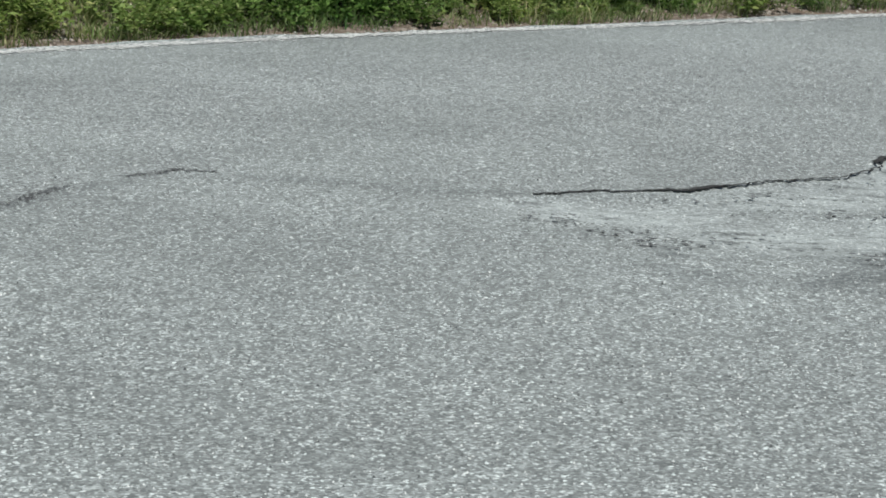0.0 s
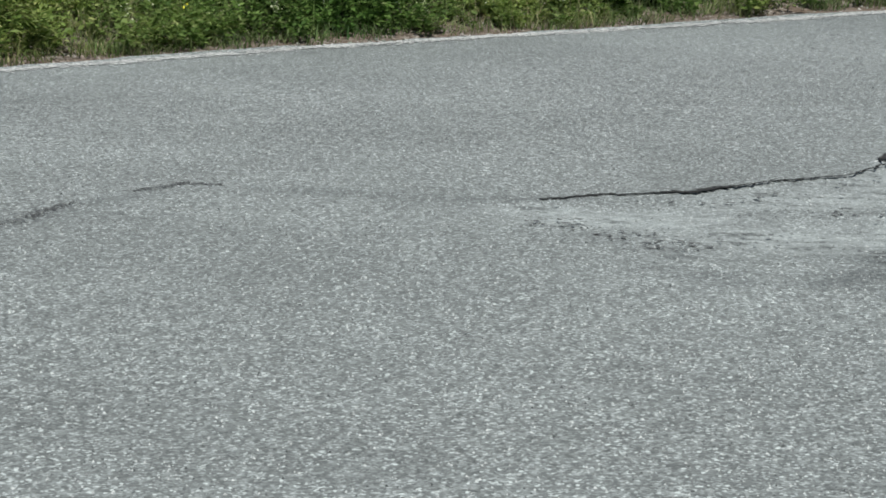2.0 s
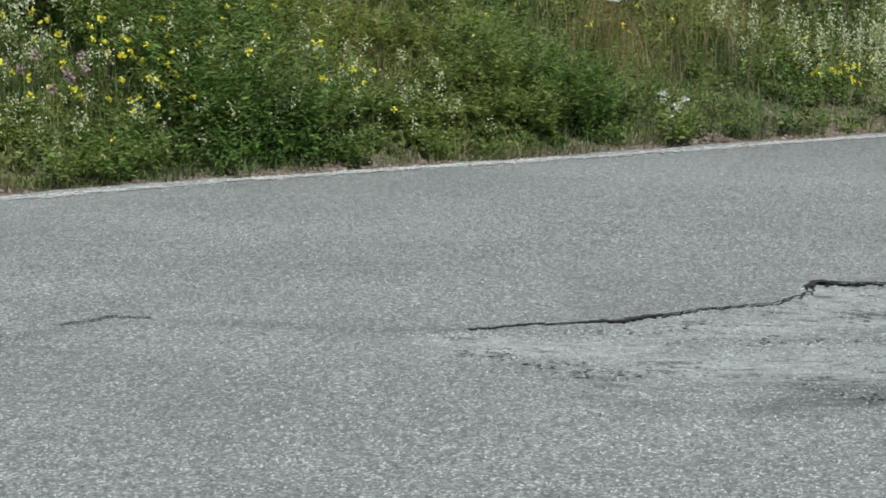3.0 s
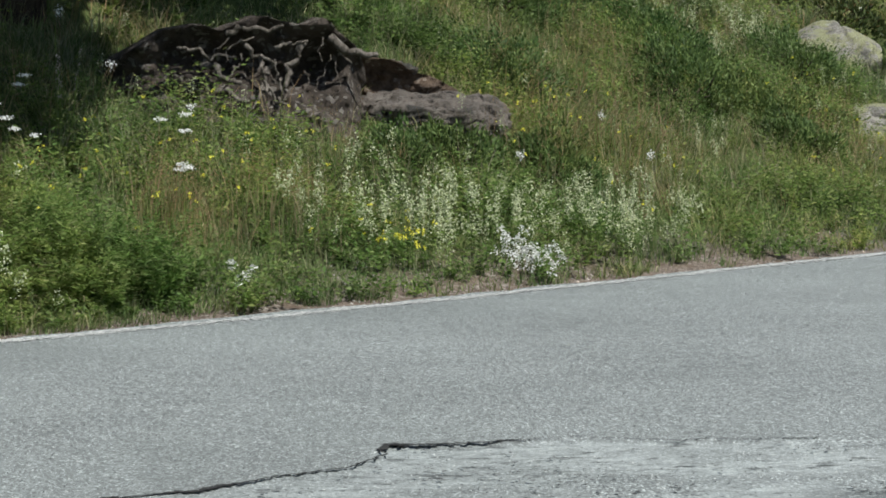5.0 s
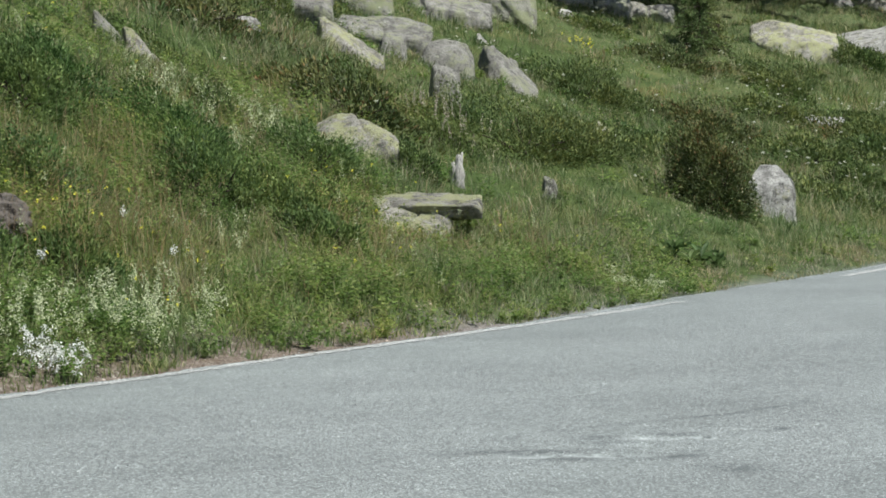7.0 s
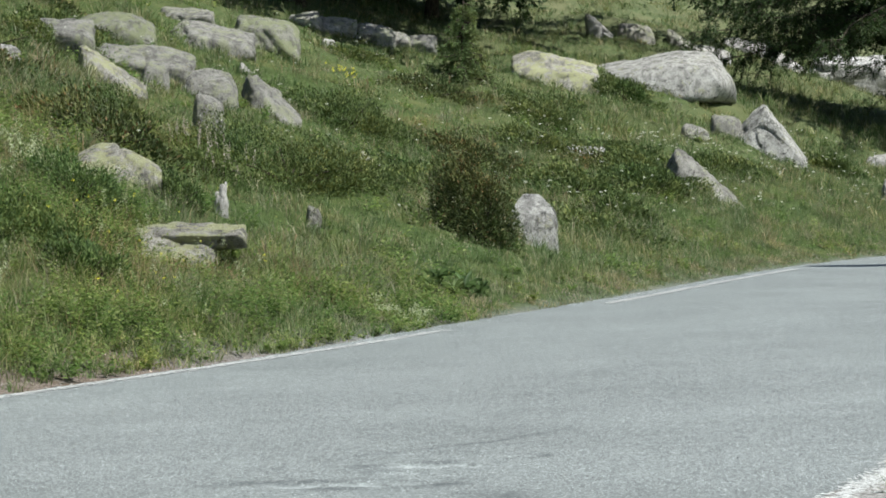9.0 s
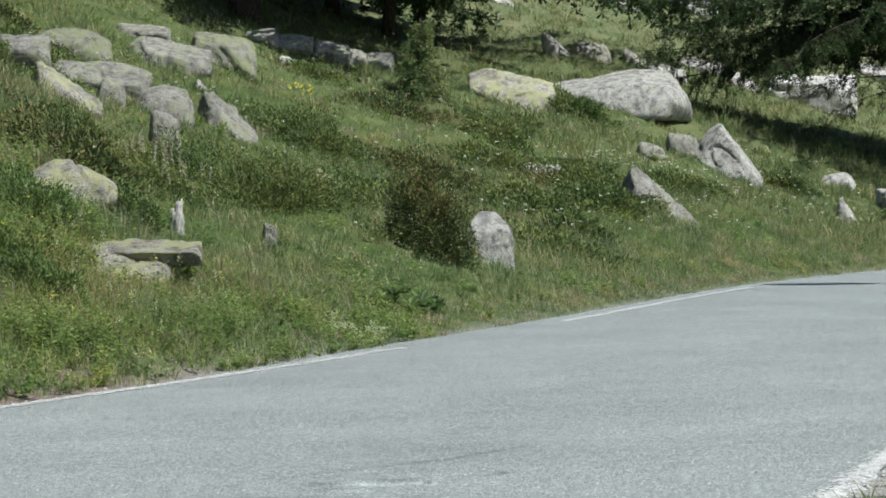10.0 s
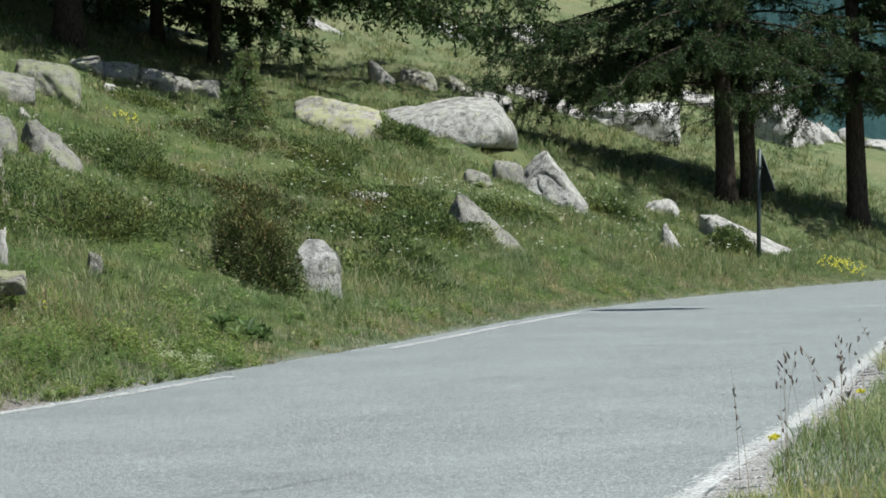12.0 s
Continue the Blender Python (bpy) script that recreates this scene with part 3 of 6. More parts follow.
u_of = lambda x: float(np.interp(x, EDGE[:, 0], ALONG))
white_line(u_of(-6), u_of(5.2), 0, 0.105, "worn white edge line beside an earth verge", PAINT, 1150, (0.004, 0.012))
white_line(u_of(5.2), u_of(10.4), 0, 0.11, "faded white edge line beside an earth verge", PAINT, 520, (0.007, 0.019))
white_line(u_of(14.4), u_of(23.3), 0, 0.12, "worn white edge line beside the grass bank", PAINT, 620, (0.008, 0.022))
white_line(u_of(0.8), u_of(14), 1, 0.13, "dusty frayed white edge line beside the grassy shoulder", OLD_PAINT, 950)
white_line(u_of(14), u_of(40), 1, 0.13, "dusty frayed white edge line beside the grassy shoulder", OLD_PAINT, 260, (0.015, 0.04))

# crack where the newer layer ends
r_crack = np.random.default_rng(3)
lip = PATCH_TOP[1:13]
lip_at = np.concatenate([[0], np.cumsum(np.linalg.norm(np.diff(lip, axis=0), axis=1))])
ca = np.sort(r_crack.uniform(0.1, lip_at[-1], 5200))
cx, cy = np.interp(ca, lip_at, lip[:, 0]), np.interp(ca, lip_at, lip[:, 1])
cx = cx + 0.012 * vnoise(ca * 16, ca * 0, 57)
cy = cy + 0.015 * fbm(cx * 4, cx * 0, 31) + 0.014 * vnoise(ca * 16, ca * 0, 52) + 0.010 * vnoise(ca * 60, ca * 0, 58)
thick = 0.62 * (0.012 + 0.024 * np.clip(vnoise(ca * 5, ca * 0, 53) + 0.6, 0, 1)) * np.interp(cx, [0.18, 0.5, 0.75, 1.35, 1.5, 2.1, 2.75], [0.35, 1.0, 1.3, 1.2, 0.6, 0.45, 0.25])
v, f = flakes(np.stack([cx, cy + r_crack.normal(0, 0.4, len(cx)) * thick], 1), 0 * cx, r_crack.uniform(0.15, 0.5, len(cx)) * thick, 0.002, 0.004, 5)
crack = solid("road_crack", v, f, CRACK, label="jagged dark crack at the edge of a layer of asphalt")
tagged(crack, category="crack", kind="structure")
seam_line = np.array([(-1.75, 4.9), (-1.45, 5.38), (-1.10, 5.94), (-0.90, 6.36), (-0.72, 6.56), (-0.60, 6.53)])
seam_at = np.concatenate([[0], np.cumsum(np.linalg.norm(np.diff(seam_line, axis=0), axis=1))])
ca = np.sort(r_crack.uniform(0, seam_at[-1], 1500))
ca = ca[vnoise(ca * 4, ca * 0, 61) + 0.5 * vnoise(ca * 15, ca * 0, 62) > -0.35]
wide = np.interp(ca, [0, 0.8, seam_at[-1]], [0.012, 0.020, 0.010])
cx, cy = np.interp(ca, seam_at, seam_line[:, 0]) + 0.02 * vnoise(ca * 7, ca * 0, 63), np.interp(ca, seam_at, seam_line[:, 1])
v, f = flakes(np.stack([cx, cy], 1), r_crack.normal(0, 1, len(ca)) * wide, r_crack.uniform(0.002, 0.006, len(ca)), 0.002, 0.004, 6)
tagged(solid("road_crack", v, f, FLECK, label="thin broken seam in the asphalt"), category="crack", kind="structure")
# dark flecks where the worn surface breaks up
fx, fy = r_crack.uniform(0.2, 3.1, 16000), r_crack.uniform(5.0, 7.2, 16000)
low_edge, top_edge = np.interp(fx, PATCH_LOW[:, 0], PATCH_LOW[:, 1]), np.interp(fx, PATCH_TOP[:, 0], PATCH_TOP[:, 1])
rough_zone = 0.75 * np.exp(-((fy - low_edge - 0.05) / 0.16) ** 2) + 0.25 * ((fy > low_edge) & (fy < top_edge - 0.05))
keep = (fbm(fx * 3.5, fy * 5, 64, 4) > 0.16) & (r_crack.uniform(0, 1, len(fx)) < rough_zone)
fx, fy = fx[keep], fy[keep]
v, f = flakes(np.stack([fx, fy], 1), 0 * fx, r_crack.uniform(0.003, 0.010, len(fx)), -0.004, 0.003, 8)
tagged(solid("dark_flecks", v, f, FLECK, label="dark pits and cracks in the worn asphalt patch"), category="cracks", kind="stuff")

# loose-looking stone chips standing proud in the worn surface
r_chip = np.random.default_rng(12)
n_chip = 96000
ca, cd = np.radians(r_chip.uniform(-16, 46, n_chip)), 2.6 + 17 * r_chip.uniform(0, 1, n_chip) ** 1.35
ca[70000:], cd[70000:] = np.radians(r_chip.uniform(14, 46, n_chip - 70000)), r_chip.uniform(13, 34, n_chip - 70000)
cx, cy = cd * np.sin(ca), cd * np.cos(ca)
c_off, c_k = edge_offset(cx, cy)
ok = (c_off < -0.02) & (-c_off < road_width(EDGE[c_k, 0]))
cx, cy = cx[ok], cy[ok]
size = r_chip.uniform(0.0018, 0.0048, (len(cx), 1)) * np.where(np.arange(len(ok))[ok] < 70000, 1.0, 1.35)[:, None]
turn = r_chip.uniform(0, 6.283, (len(cx), 1)) + np.arange(3)[None] * 2.094 + r_chip.normal(0, 0.3, (len(cx), 3))
rim = size * r_chip.uniform(0.7, 1.3, (len(cx), 3))
cz = 0.004 * fbm(cx, cy, 44) - 0.012 * np.clip(old_surface(cx, cy) * 1.5, 0, 1)
v = np.concatenate([np.stack([cx[:, None] + rim * np.cos(turn), cy[:, None] + rim * np.sin(turn), cz[:, None] + 0 * rim - 0.001], -1),
                    np.stack([cx, cy, cz + 0.9 * size[:, 0]], -1)[:, None]], 1)
f = (np.arange(len(cx))[:, None, None] * 4 + np.array([(0, 1, 3), (1, 2, 3), (2, 0, 3)])[None]).reshape(-1, 3)
tagged(solid("stone_chips", v.reshape(-1, 3), f, CHIPS, label="pale and dark stone chips in the worn asphalt surface"), category="gravel", kind="stuff")

# ---- far wooded slope ----
az = np.radians(np.linspace(22, 88, 60))
lev = np.linspace(0, 1, 14)
AZ, LV = np.meshgrid(az, lev, indexing="ij")
dist = 420 + 260 * LV + 30 * fbm(AZ * 20, LV * 4, 61)
fz = -30 + 210 * LV ** 0.9 + 12 * fbm(AZ * 30, LV * 6, 62)
i, j = np.meshgrid(np.arange(59), np.arange(13), indexing="ij")
c = i * 14 + j
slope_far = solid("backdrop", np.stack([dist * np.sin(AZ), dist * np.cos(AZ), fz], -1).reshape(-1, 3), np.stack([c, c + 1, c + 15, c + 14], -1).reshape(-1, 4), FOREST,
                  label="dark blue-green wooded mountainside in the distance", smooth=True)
tagged(slope_far, category="mountain", kind="structure")
# ---- rocks ----
bm = bmesh.new()
bmesh.ops.create_icosphere(bm, subdivisions=5, radius=1.0)
BIG_V, BIG_F = np.array([v.co[:] for v in bm.verts]), np.array([[v.index for v in f.verts] for f in bm.faces])
bm.free()
bm = bmesh.new()
bmesh.ops.create_icosphere(bm, subdivisions=4, radius=1.0)
BALL_V = np.array([v.co[:] for v in bm.verts])
BALL_F = np.array([[v.index for v in f.verts] for f in bm.faces])
bm.free()
KEEP_CLEAR, STONE_FEET = [], []


# each form: edge sharpness, bevels, bedding, and its main faces as a way and a distance (x along the road, y uphill, z up)
FORMS = {
    "slab": (70, 6, 0.5, (((0.08, -0.5, 1), 0.42), ((0, -1, -0.35), 0.8), ((-1, -0.4, 0.5), 0.95), ((1, -0.2, 0.1), 1.0))),
    "ledge": (50, 9, 1.5, (((0.16, -0.45, 1), 0.45), ((0.05, -1, -0.45), 0.85), ((-1, -0.2, 0.5), 0.95), ((0.9, -0.5, 0.9), 0.85), ((1, -0.3, 0.1), 1.0))),
    "tilted_slab": (70, 6, 0.4, (((0.40, -0.6, 1), 0.38), ((0.1, -1, -0.1), 0.85), ((-1, -0.2, 0.2), 0.95), ((1, -0.3, 0.3), 1.0))),
    "hump": (26, 9, 0.2, (((-0.30, -0.5, 1), 0.42), ((0.40, -0.5, 1), 0.62), ((0.1, -1, 0.15), 0.85), ((-1, -0.3, 1.2), 0.75), ((1, -0.4, 0.25), 0.95))),
    "dome": (22, 9, 0.25, (((0, -0.45, 1), 0.45), ((0, -1, 0.6), 0.8), ((-0.8, -0.2, 0.9), 0.6), ((0.7, -0.2, 1.0), 0.55))),
    "rounded": (20, 10, 0.25, (((0, -0.5, 1), 0.6), ((0, -1, 0.3), 0.85), ((-1, -0.3, 0.5), 0.9), ((1, -0.3, 0.6), 0.9))),
    "boulder": (36, 9, 0.2, (((0.2, -0.4, 1), 0.65), ((-0.1, -1, 0.25), 0.85), ((-1, -0.3, 0.3), 0.9), ((1, -0.4, 0.5), 0.85))),
    "block": (80, 4, 0.35, (((0.05, -0.3, 1), 0.6), ((0, -1, 0), 0.8), ((-1, -0.1, 0.25), 0.95), ((1, -0.1, 0.02), 1.0))),
    "wedge": (60, 2, 0.3, (((1, -0.4, 1), 0.10), ((0.1, -1, 0.1), 0.7), ((-1, -0.1, 0.1), 0.9))),
    "pyramid": (70, 2, 0.15, (((-1.05, -0.4, 1), 0.50), ((1.6, -0.4, 1), 0.42), ((0.10, -1.2, 0.6), 0.46))),
    "upright": (40, 7, 0.3, (((0.3, -0.3, 1), 0.95), ((-1, -0.2, 0.25), 0.72), ((1, -0.4, 0.2), 0.72), ((0, -1, 0.2), 0.75))),
    "steep": (50, 7, 0.4, (((1, -0.35, 0.80), 0.18), ((-0.4, -1, 0.15), 0.7), ((-1, -0.2, -0.05), 0.7))),
}


def rock(x, y, w, h, form, material, turn, label, deep=0.75, sink=0.25, mirror=False, lift=0.0):
    """A weathered stone whose foot, on the side towards the road, is at x, y."""
    r = np.random.default_rng(int(abs(x * 131 + y * 577 + turn)))
    ball, faces = (BIG_V, BIG_F) if w > 1.3 or y < 27 else (BALL_V, BALL_F)
    power, bevels, ledges, main = FORMS[form]
    tilt = main[0][0][0]
    planes = [((0, 0, -1), 1.0), ((0, 1, 0.2), 1.0), ((-1, 0, 0), 1.05), ((1, 0, 0), 1.05), ((0, -1, 0), 1.05), ((0, 0, 1), 1.1)]
    planes += [(np.array(nrm) + r.normal(0, 0.07, 3), far * r.uniform(0.94, 1.06)) for nrm, far in main]
    total = 0.0
    for k in range(len(planes) + bevels):
        if k >= len(planes):
            nrm = unit(r.normal(size=3) * [1.0, 0.8, 0.6] + [0, -0.3, 0.3])
            far = ((ball * (total ** (-1 / power))[:, None]) @ nrm).max() * r.uniform(0.78, 0.92)
        else:
            nrm, far = unit(np.array(planes[k][0], float)), planes[k][1]
        total = total + (np.maximum(ball @ nrm, 0) / far) ** power
    v = ball * (total ** (-1 / power))[:, None]
    lo, hi = v.min(0), v.max(0)
    v = (v - (lo + hi) / 2) / (hi - lo)
    sunk = sink * h + 0.10
    v = v * [w * 1.05, w * deep, h + sunk]
    # lumps, split ledges and small fractures at true size
    grain = 0.30 * w + 0.12
    p = v / grain + turn
    out = unit(v / [w, w * deep, h + sunk])
    lumps = fbm(p[:, 0] + 0.6 * p[:, 2], p[:, 1] - p[:, 2] * 0.7, turn, 3) * 0.06
    beds = (v[:, 2] + 0.25 * tilt * v[:, 0]) / ((0.10 * h + 0.05) * (0.5 if form == "ledge" else 1.0)) + (3.2 if form == "ledge" else 1.5) * fbm(p[:, 0] * 1.2, p[:, 1], turn + 3, 3)
    step = ledges * 0.045 * (np.abs(beds % 1.0 - 0.5) * 2) ** 3
    crack = -0.10 * np.exp(-(vnoise(p[:, 0] * 0.9 + 0.5 * p[:, 2], p[:, 1] * 0.5 + p[:, 2] * 0.35, turn + 5) / 0.05) ** 2)
    chip = (0.14 if form == "ledge" else 0.06) * fbm(p[:, 0] * 4 - p[:, 2] * 3, p[:, 1] * 4 + p[:, 2] * 3, turn + 1, 3)
    v = v + out * ((lumps - step + crack + chip) * min(grain, 0.9))[:, None]
    if mirror:
        v[:, 0], faces = -v[:, 0], faces[:, ::-1]
    foot = float(height(x, y)[0])
    way = math.atan2(x, y)
    c, s = math.cos(-way), math.sin(-way)
    v[:, :2] = v[:, :2] @ np.array([[c, s], [-s, c]])
    back = np.array([math.sin(way), math.cos(way)]) * w * deep * 0.42
    at = (x + back[0], y + back[1], foot + lift + (h - sunk) / 2)
    STONE_FEET.append((x, y, w * 0.7 + 0.1))
    KEEP_CLEAR.append((at[0], at[1], w * 0.34))
    name = "rock_slab" if form in ("slab", "tilted_slab", "block", "ledge", "wedge") else "boulder" if w > 0.55 else "stone"
    ob = solid(name, v, faces, material, label=label, smooth=True, at=at)
    return tagged(ob, category="rock", group="rocks on the slope")


# beside the near bank
rock(8.70, 20.28, 1.00, 0.16, "slab", LICHEN, 14, "flat slab of lichened granite overhanging another stone", 0.75, 0.0, False, 0.22)
rock(8.46, 20.08, 0.74, 0.34, "tilted_slab", LICHEN, 30, "lichen-covered stone under an overhanging slab", 0.8)
rock(9.11, 23.33, 1.05, 0.42, "dome", LICHEN, 80, "low rounded granite rock with yellow lichen", 0.9)
rock(11.50, 23.43, 0.20, 0.30, "upright", GRANITE, 20, "small grey pointed stone in tall grass")
rock(15.92, 26.15, 0.76, 0.66, "rounded", SPECKLED, 43, "pale grey boulder beside a dark bush", 0.8)
rock(16.67, 31.85, 0.50, 0.48, "wedge", LICHEN, 60, "leaning lichened slab among low shrubs", 0.5)
rock(7.02, 24.93, 0.40, 0.34, "wedge", GRANITE, 65, "grey slanting rock in the tall herbs", 0.6)
rock(7.26, 24.61, 0.44, 0.36, "wedge", LICHEN, 95, "grey slanting rock in the tall herbs", 0.5)
rock(10.12, 29.50, 0.40, 0.22, "boulder", PALE, 15, "small white stone on the slope")
# cluster high on the slope
rock(12.47, 34.16, 1.20, 0.50, "slab", GRANITE, 160, "overhanging flat granite slab on the slope", 0.7, 0.2, True)
rock(16.08, 40.73, 1.42, 0.62, "rounded", MOSSY, 200, "rounded pale boulder half sunk in grass")
rock(14.32, 35.34, 1.78, 0.58, "tilted_slab", GRANITE, 33, "long low granite outcrop in the meadow", 0.6)
rock(12.74, 32.49, 1.00, 0.60, "wedge", LICHEN, 140, "broad lichened boulder on the slope", 0.7)
rock(14.09, 34.16, 0.48, 0.44, "upright", GRANITE, 12, "small cracked grey stone")
rock(15.09, 34.39, 0.92, 0.55, "rounded", GRANITE, 70, "rounded grey stone on the slope")
rock(13.91, 31.72, 0.50, 0.66, "upright", GRANITE, 120, "upright grey stone on the slope")
rock(16.31, 34.73, 1.02, 0.70, "steep", GRANITE, 201, "tilted grey rock on the grass slope", 0.7)
rock(17.45, 37.2, 0.50, 0.34, "boulder", GRANITE, 15, "rounded grey stone behind a tilted rock")
rock(19.40, 42.18, 0.40, 0.26, "wedge", PALE, 18, "small pinkish slanting stone in the grass")
rock(19.24, 43.53, 1.66, 0.74, "tilted_slab", GRANITE, 8, "split granite slab with a straight edge", 0.7)
rock(20.06, 46.61, 1.10, 0.42, "slab", GRANITE, 22, "dark flat slab in the shade", 0.7)
rock(21.96, 46.89, 1.48, 0.84, "boulder", MOSSY, 55, "rounded boulder on the slope")
rock(26.53, 52.89, 0.42, 0.30, "boulder", PALE, 5, "small white stone in the meadow")
for ox, oy, ow, oh, ot in ((27.1, 55.4, 0.9, 0.45, 25), (27.9, 55.3, 1.2, 0.55, 85), (28.9, 54.95, 1.05, 0.62, 45), (29.7, 55.3, 0.8, 0.5, 46), (30.4, 55.5, 1.15, 0.5, 47)):
    rock(ox, oy, ow, oh, "ledge", GRANITE, ot, "dark broken outcrop in the shade", 0.8)
# the bank with the pyramid
rock(26.79, 37.39, 1.55, 1.10, "wedge", GRANITE, 100, "long leaning slab on the bank", 0.35)
rock(25.27, 39.39, 0.88, 0.30, "slab", PALE, 5, "flat whitish stone in the grass", 0.7)
rock(26.46, 42.87, 0.50, 0.24, "rounded", PALE, 45, "small flat whitish stone in the grass")
rock(35.48, 46.87, 1.95, 1.34, "pyramid", SPECKLED, 35, "pyramid-shaped pale granite boulder", 0.8)
rock(34.84, 47.71, 0.72, 0.52, "boulder", GRANITE, 75, "rounded grey stone beside a pyramid-shaped boulder")
rock(33.82, 47.59, 0.66, 0.40, "rounded", GRANITE, 95, "small grey stone on the bank")
rock(32.46, 51.80, 2.15, 1.00, "hump", LICHEN, 20, "large boulder with a yellow-green lichened top", 0.75, 0.25, True)
rock(36.0, 52.4, 4.2, 1.12, "hump", SPECKLED, 60, "huge rounded granite boulder with a rough face", 0.8)
rock(41.4, 46.1, 2.6, 1.02, "wedge", PALE, 150, "long pale slab lying on the bank by a post", 0.45)
rock(36.97, 43.91, 0.62, 0.68, "wedge", PALE, 50, "small pale slanting stone on the bank", 0.5)
rock(40.77, 48.94, 0.92, 0.42, "rounded", PALE, 40, "rounded pale stone among white flowers")
# upper meadow and behind the larches
rock(42.13, 64.23, 1.15, 0.88, "steep", PALE, 110, "pale boulder on the upper meadow")
rock(43.11, 63.83, 1.20, 0.66, "boulder", GRANITE, 130, "dark grey boulder on the upper meadow")
rock(44.68, 63.37, 1.15, 0.70, "wedge", GRANITE, 10, "tilted grey rock on the upper meadow")
rock(44.93, 62.25, 1.20, 0.58, "tilted_slab", PALE, 65, "pale rounded rock on the upper meadow")
rock(50.39, 61.90, 3.10, 1.20, "block", WHITE_ROCK, 9, "long white layered granite block behind the larches", 0.6)
rock(48.63, 63.37, 1.80, 1.00, "wedge", PALE, 77, "pale slab on the upper meadow", 0.6)
rock(47.3, 63.9, 1.1, 0.5, "tilted_slab", PALE, 78, "pale slab on the upper meadow", 0.6)
rock(61.04, 70.90, 1.35, 0.70, "tilted_slab", PALE, 79, "pale slab on the upper meadow", 0.6)
rock(61.44, 66.22, 2.95, 3.25, "steep", PALE, 205, "big steep pale boulder at the meadow edge", 0.8, 0.2)
rock(62.32, 66.42, 1.35, 0.92, "boulder", PALE, 45, "pale boulder at the meadow edge")
rock(64.41, 67.12, 1.25, 0.90, "wedge", PALE, 25, "pale boulder at the meadow edge")
rock(70.20, 71.95, 0.95, 0.70, "rounded", PALE, 46, "pale rock at the meadow edge")
rock(70.03, 70.16, 1.00, 0.45, "slab", PALE, 47, "pale rock at the meadow edge")
rock(46.95, 75.75, 1.50, 0.62, "wedge", PALE, 15, "pale rock high on the meadow", 0.6)
rock(44.17, 74.72, 0.83, 0.48, "rounded", GRANITE, 155, "grey rock in the shade of the trees")
scree_rng = np.random.default_rng(44)
for k in range(14):
    sx, sy = scree_rng.uniform(53.4, 59.0), scree_rng.uniform(76.6, 79.2)
    rock(sx, sy, scree_rng.uniform(0.5, 1.2), scree_rng.uniform(0.3, 0.6), ("boulder", "wedge", "tilted_slab")[k % 3], PALE, 300 + k, "pale broken rock high on the meadow")

# ---- eroded bank with bare roots ----
def lump(name, centre, size, material, seed, label, cut=6):
    r = np.random.default_rng(seed)
    v = BALL_V.copy()
    for _ in range(cut):
        nrm = unit(r.normal(size=3))
        v -= np.maximum(v @ nrm - r.uniform(0.5, 0.85), 0)[:, None] * nrm
    p = v * 3 + seed
    v = v + unit(v) * (0.24 * fbm(p[:, 0] + p[:, 2], p[:, 1] + p[:, 2], seed, 4) + 0.16 * fbm(p[:, 0] * 4 - p[:, 2] * 3, p[:, 1] * 4 + p[:, 2] * 5, seed + 3, 3))[:, None]
    return solid(name, v * (np.array(size) / 2), BALL_F, material, None, label, at=centre)


def bank_face(lo, hi, front, crest_x, crest_z, hollows, talus, lean, seed):
    """A wall of bare earth: stony foot, hollows, an overhanging lip, rounded ends, and its top running back into the hill."""
    cols, rows = np.meshgrid(np.linspace(lo, hi, 90), np.linspace(0, 1, 60), indexing="ij")
    crest = np.interp(cols, crest_x, crest_z) + 0.04 * vnoise(cols * 7, cols * 0, seed)
    foot = height(cols.ravel(), 0 * cols.ravel() + front - 0.3).reshape(cols.shape) - 0.12
    z = foot + (crest - foot) * rows
    ends = np.clip((lo + 0.35 - cols) / 0.35, 0, 1) ** 2 + np.clip((cols - hi + 0.35) / 0.35, 0, 1) ** 2
    y = front + lean * rows - talus * (1 - rows) ** 2 - 0.14 * rows ** 5 + 0.8 * ends + 0.16 * fbm(cols * 3.0, z * 4.5, seed + 1, 3) + 0.12 * fbm(cols * 11, z * 13, seed + 2, 3)
    for hx, hz, wide, tall, deep in hollows:
        y = y + deep * np.exp(-((cols - hx) / wide) ** 2 - ((z - hz) / tall) ** 2)
    for back, lift in ((0.5, 0.02), (1.6, -0.1)):
        cols, y, z = np.hstack([cols, cols[:, 59:60]]), np.hstack([y, y[:, 59:60] + back]), np.hstack([z, z[:, 59:60] + lift])
    i, j = np.meshgrid(np.arange(89), np.arange(61), indexing="ij")
    c = i * 62 + j
    return np.stack([cols, y, z], -1).reshape(-1, 3), np.stack([c, c + 62, c + 63, c + 1], -1).reshape(-1, 4)


tagged(solid("earth_bank", *bank_face(1.0, 3.0, 15.82, [1.0, 1.5, 2.1, 2.55, 2.8, 3.0], [1.2, 1.50, 1.60, 1.58, 1.42, 1.15], ((2.55, 1.30, 0.20, 0.17, 0.34), (1.95, 1.36, 0.30, 0.13, 0.15)), 0.42, 0.0, 301), SOIL,
             label="dark undercut earth bank with roots hanging out"), category="earth bank", kind="structure")
tagged(solid("earth_bank", *bank_face(2.6, 3.85, 16.12, [2.6, 2.9, 3.3, 3.6, 3.85], [1.42, 1.40, 1.28, 1.14, 0.95], (), 0.25, 0.35, 321), LIGHT_SOIL,
             label="reddish bare soil above a schist ledge"), category="earth bank", kind="structure")
for k in range(7):
    KEEP_CLEAR.append((1.45 + 0.24 * k, 15.85, 0.30))
    KEEP_CLEAR.append((1.45 + 0.24 * k, 15.45, 0.16))
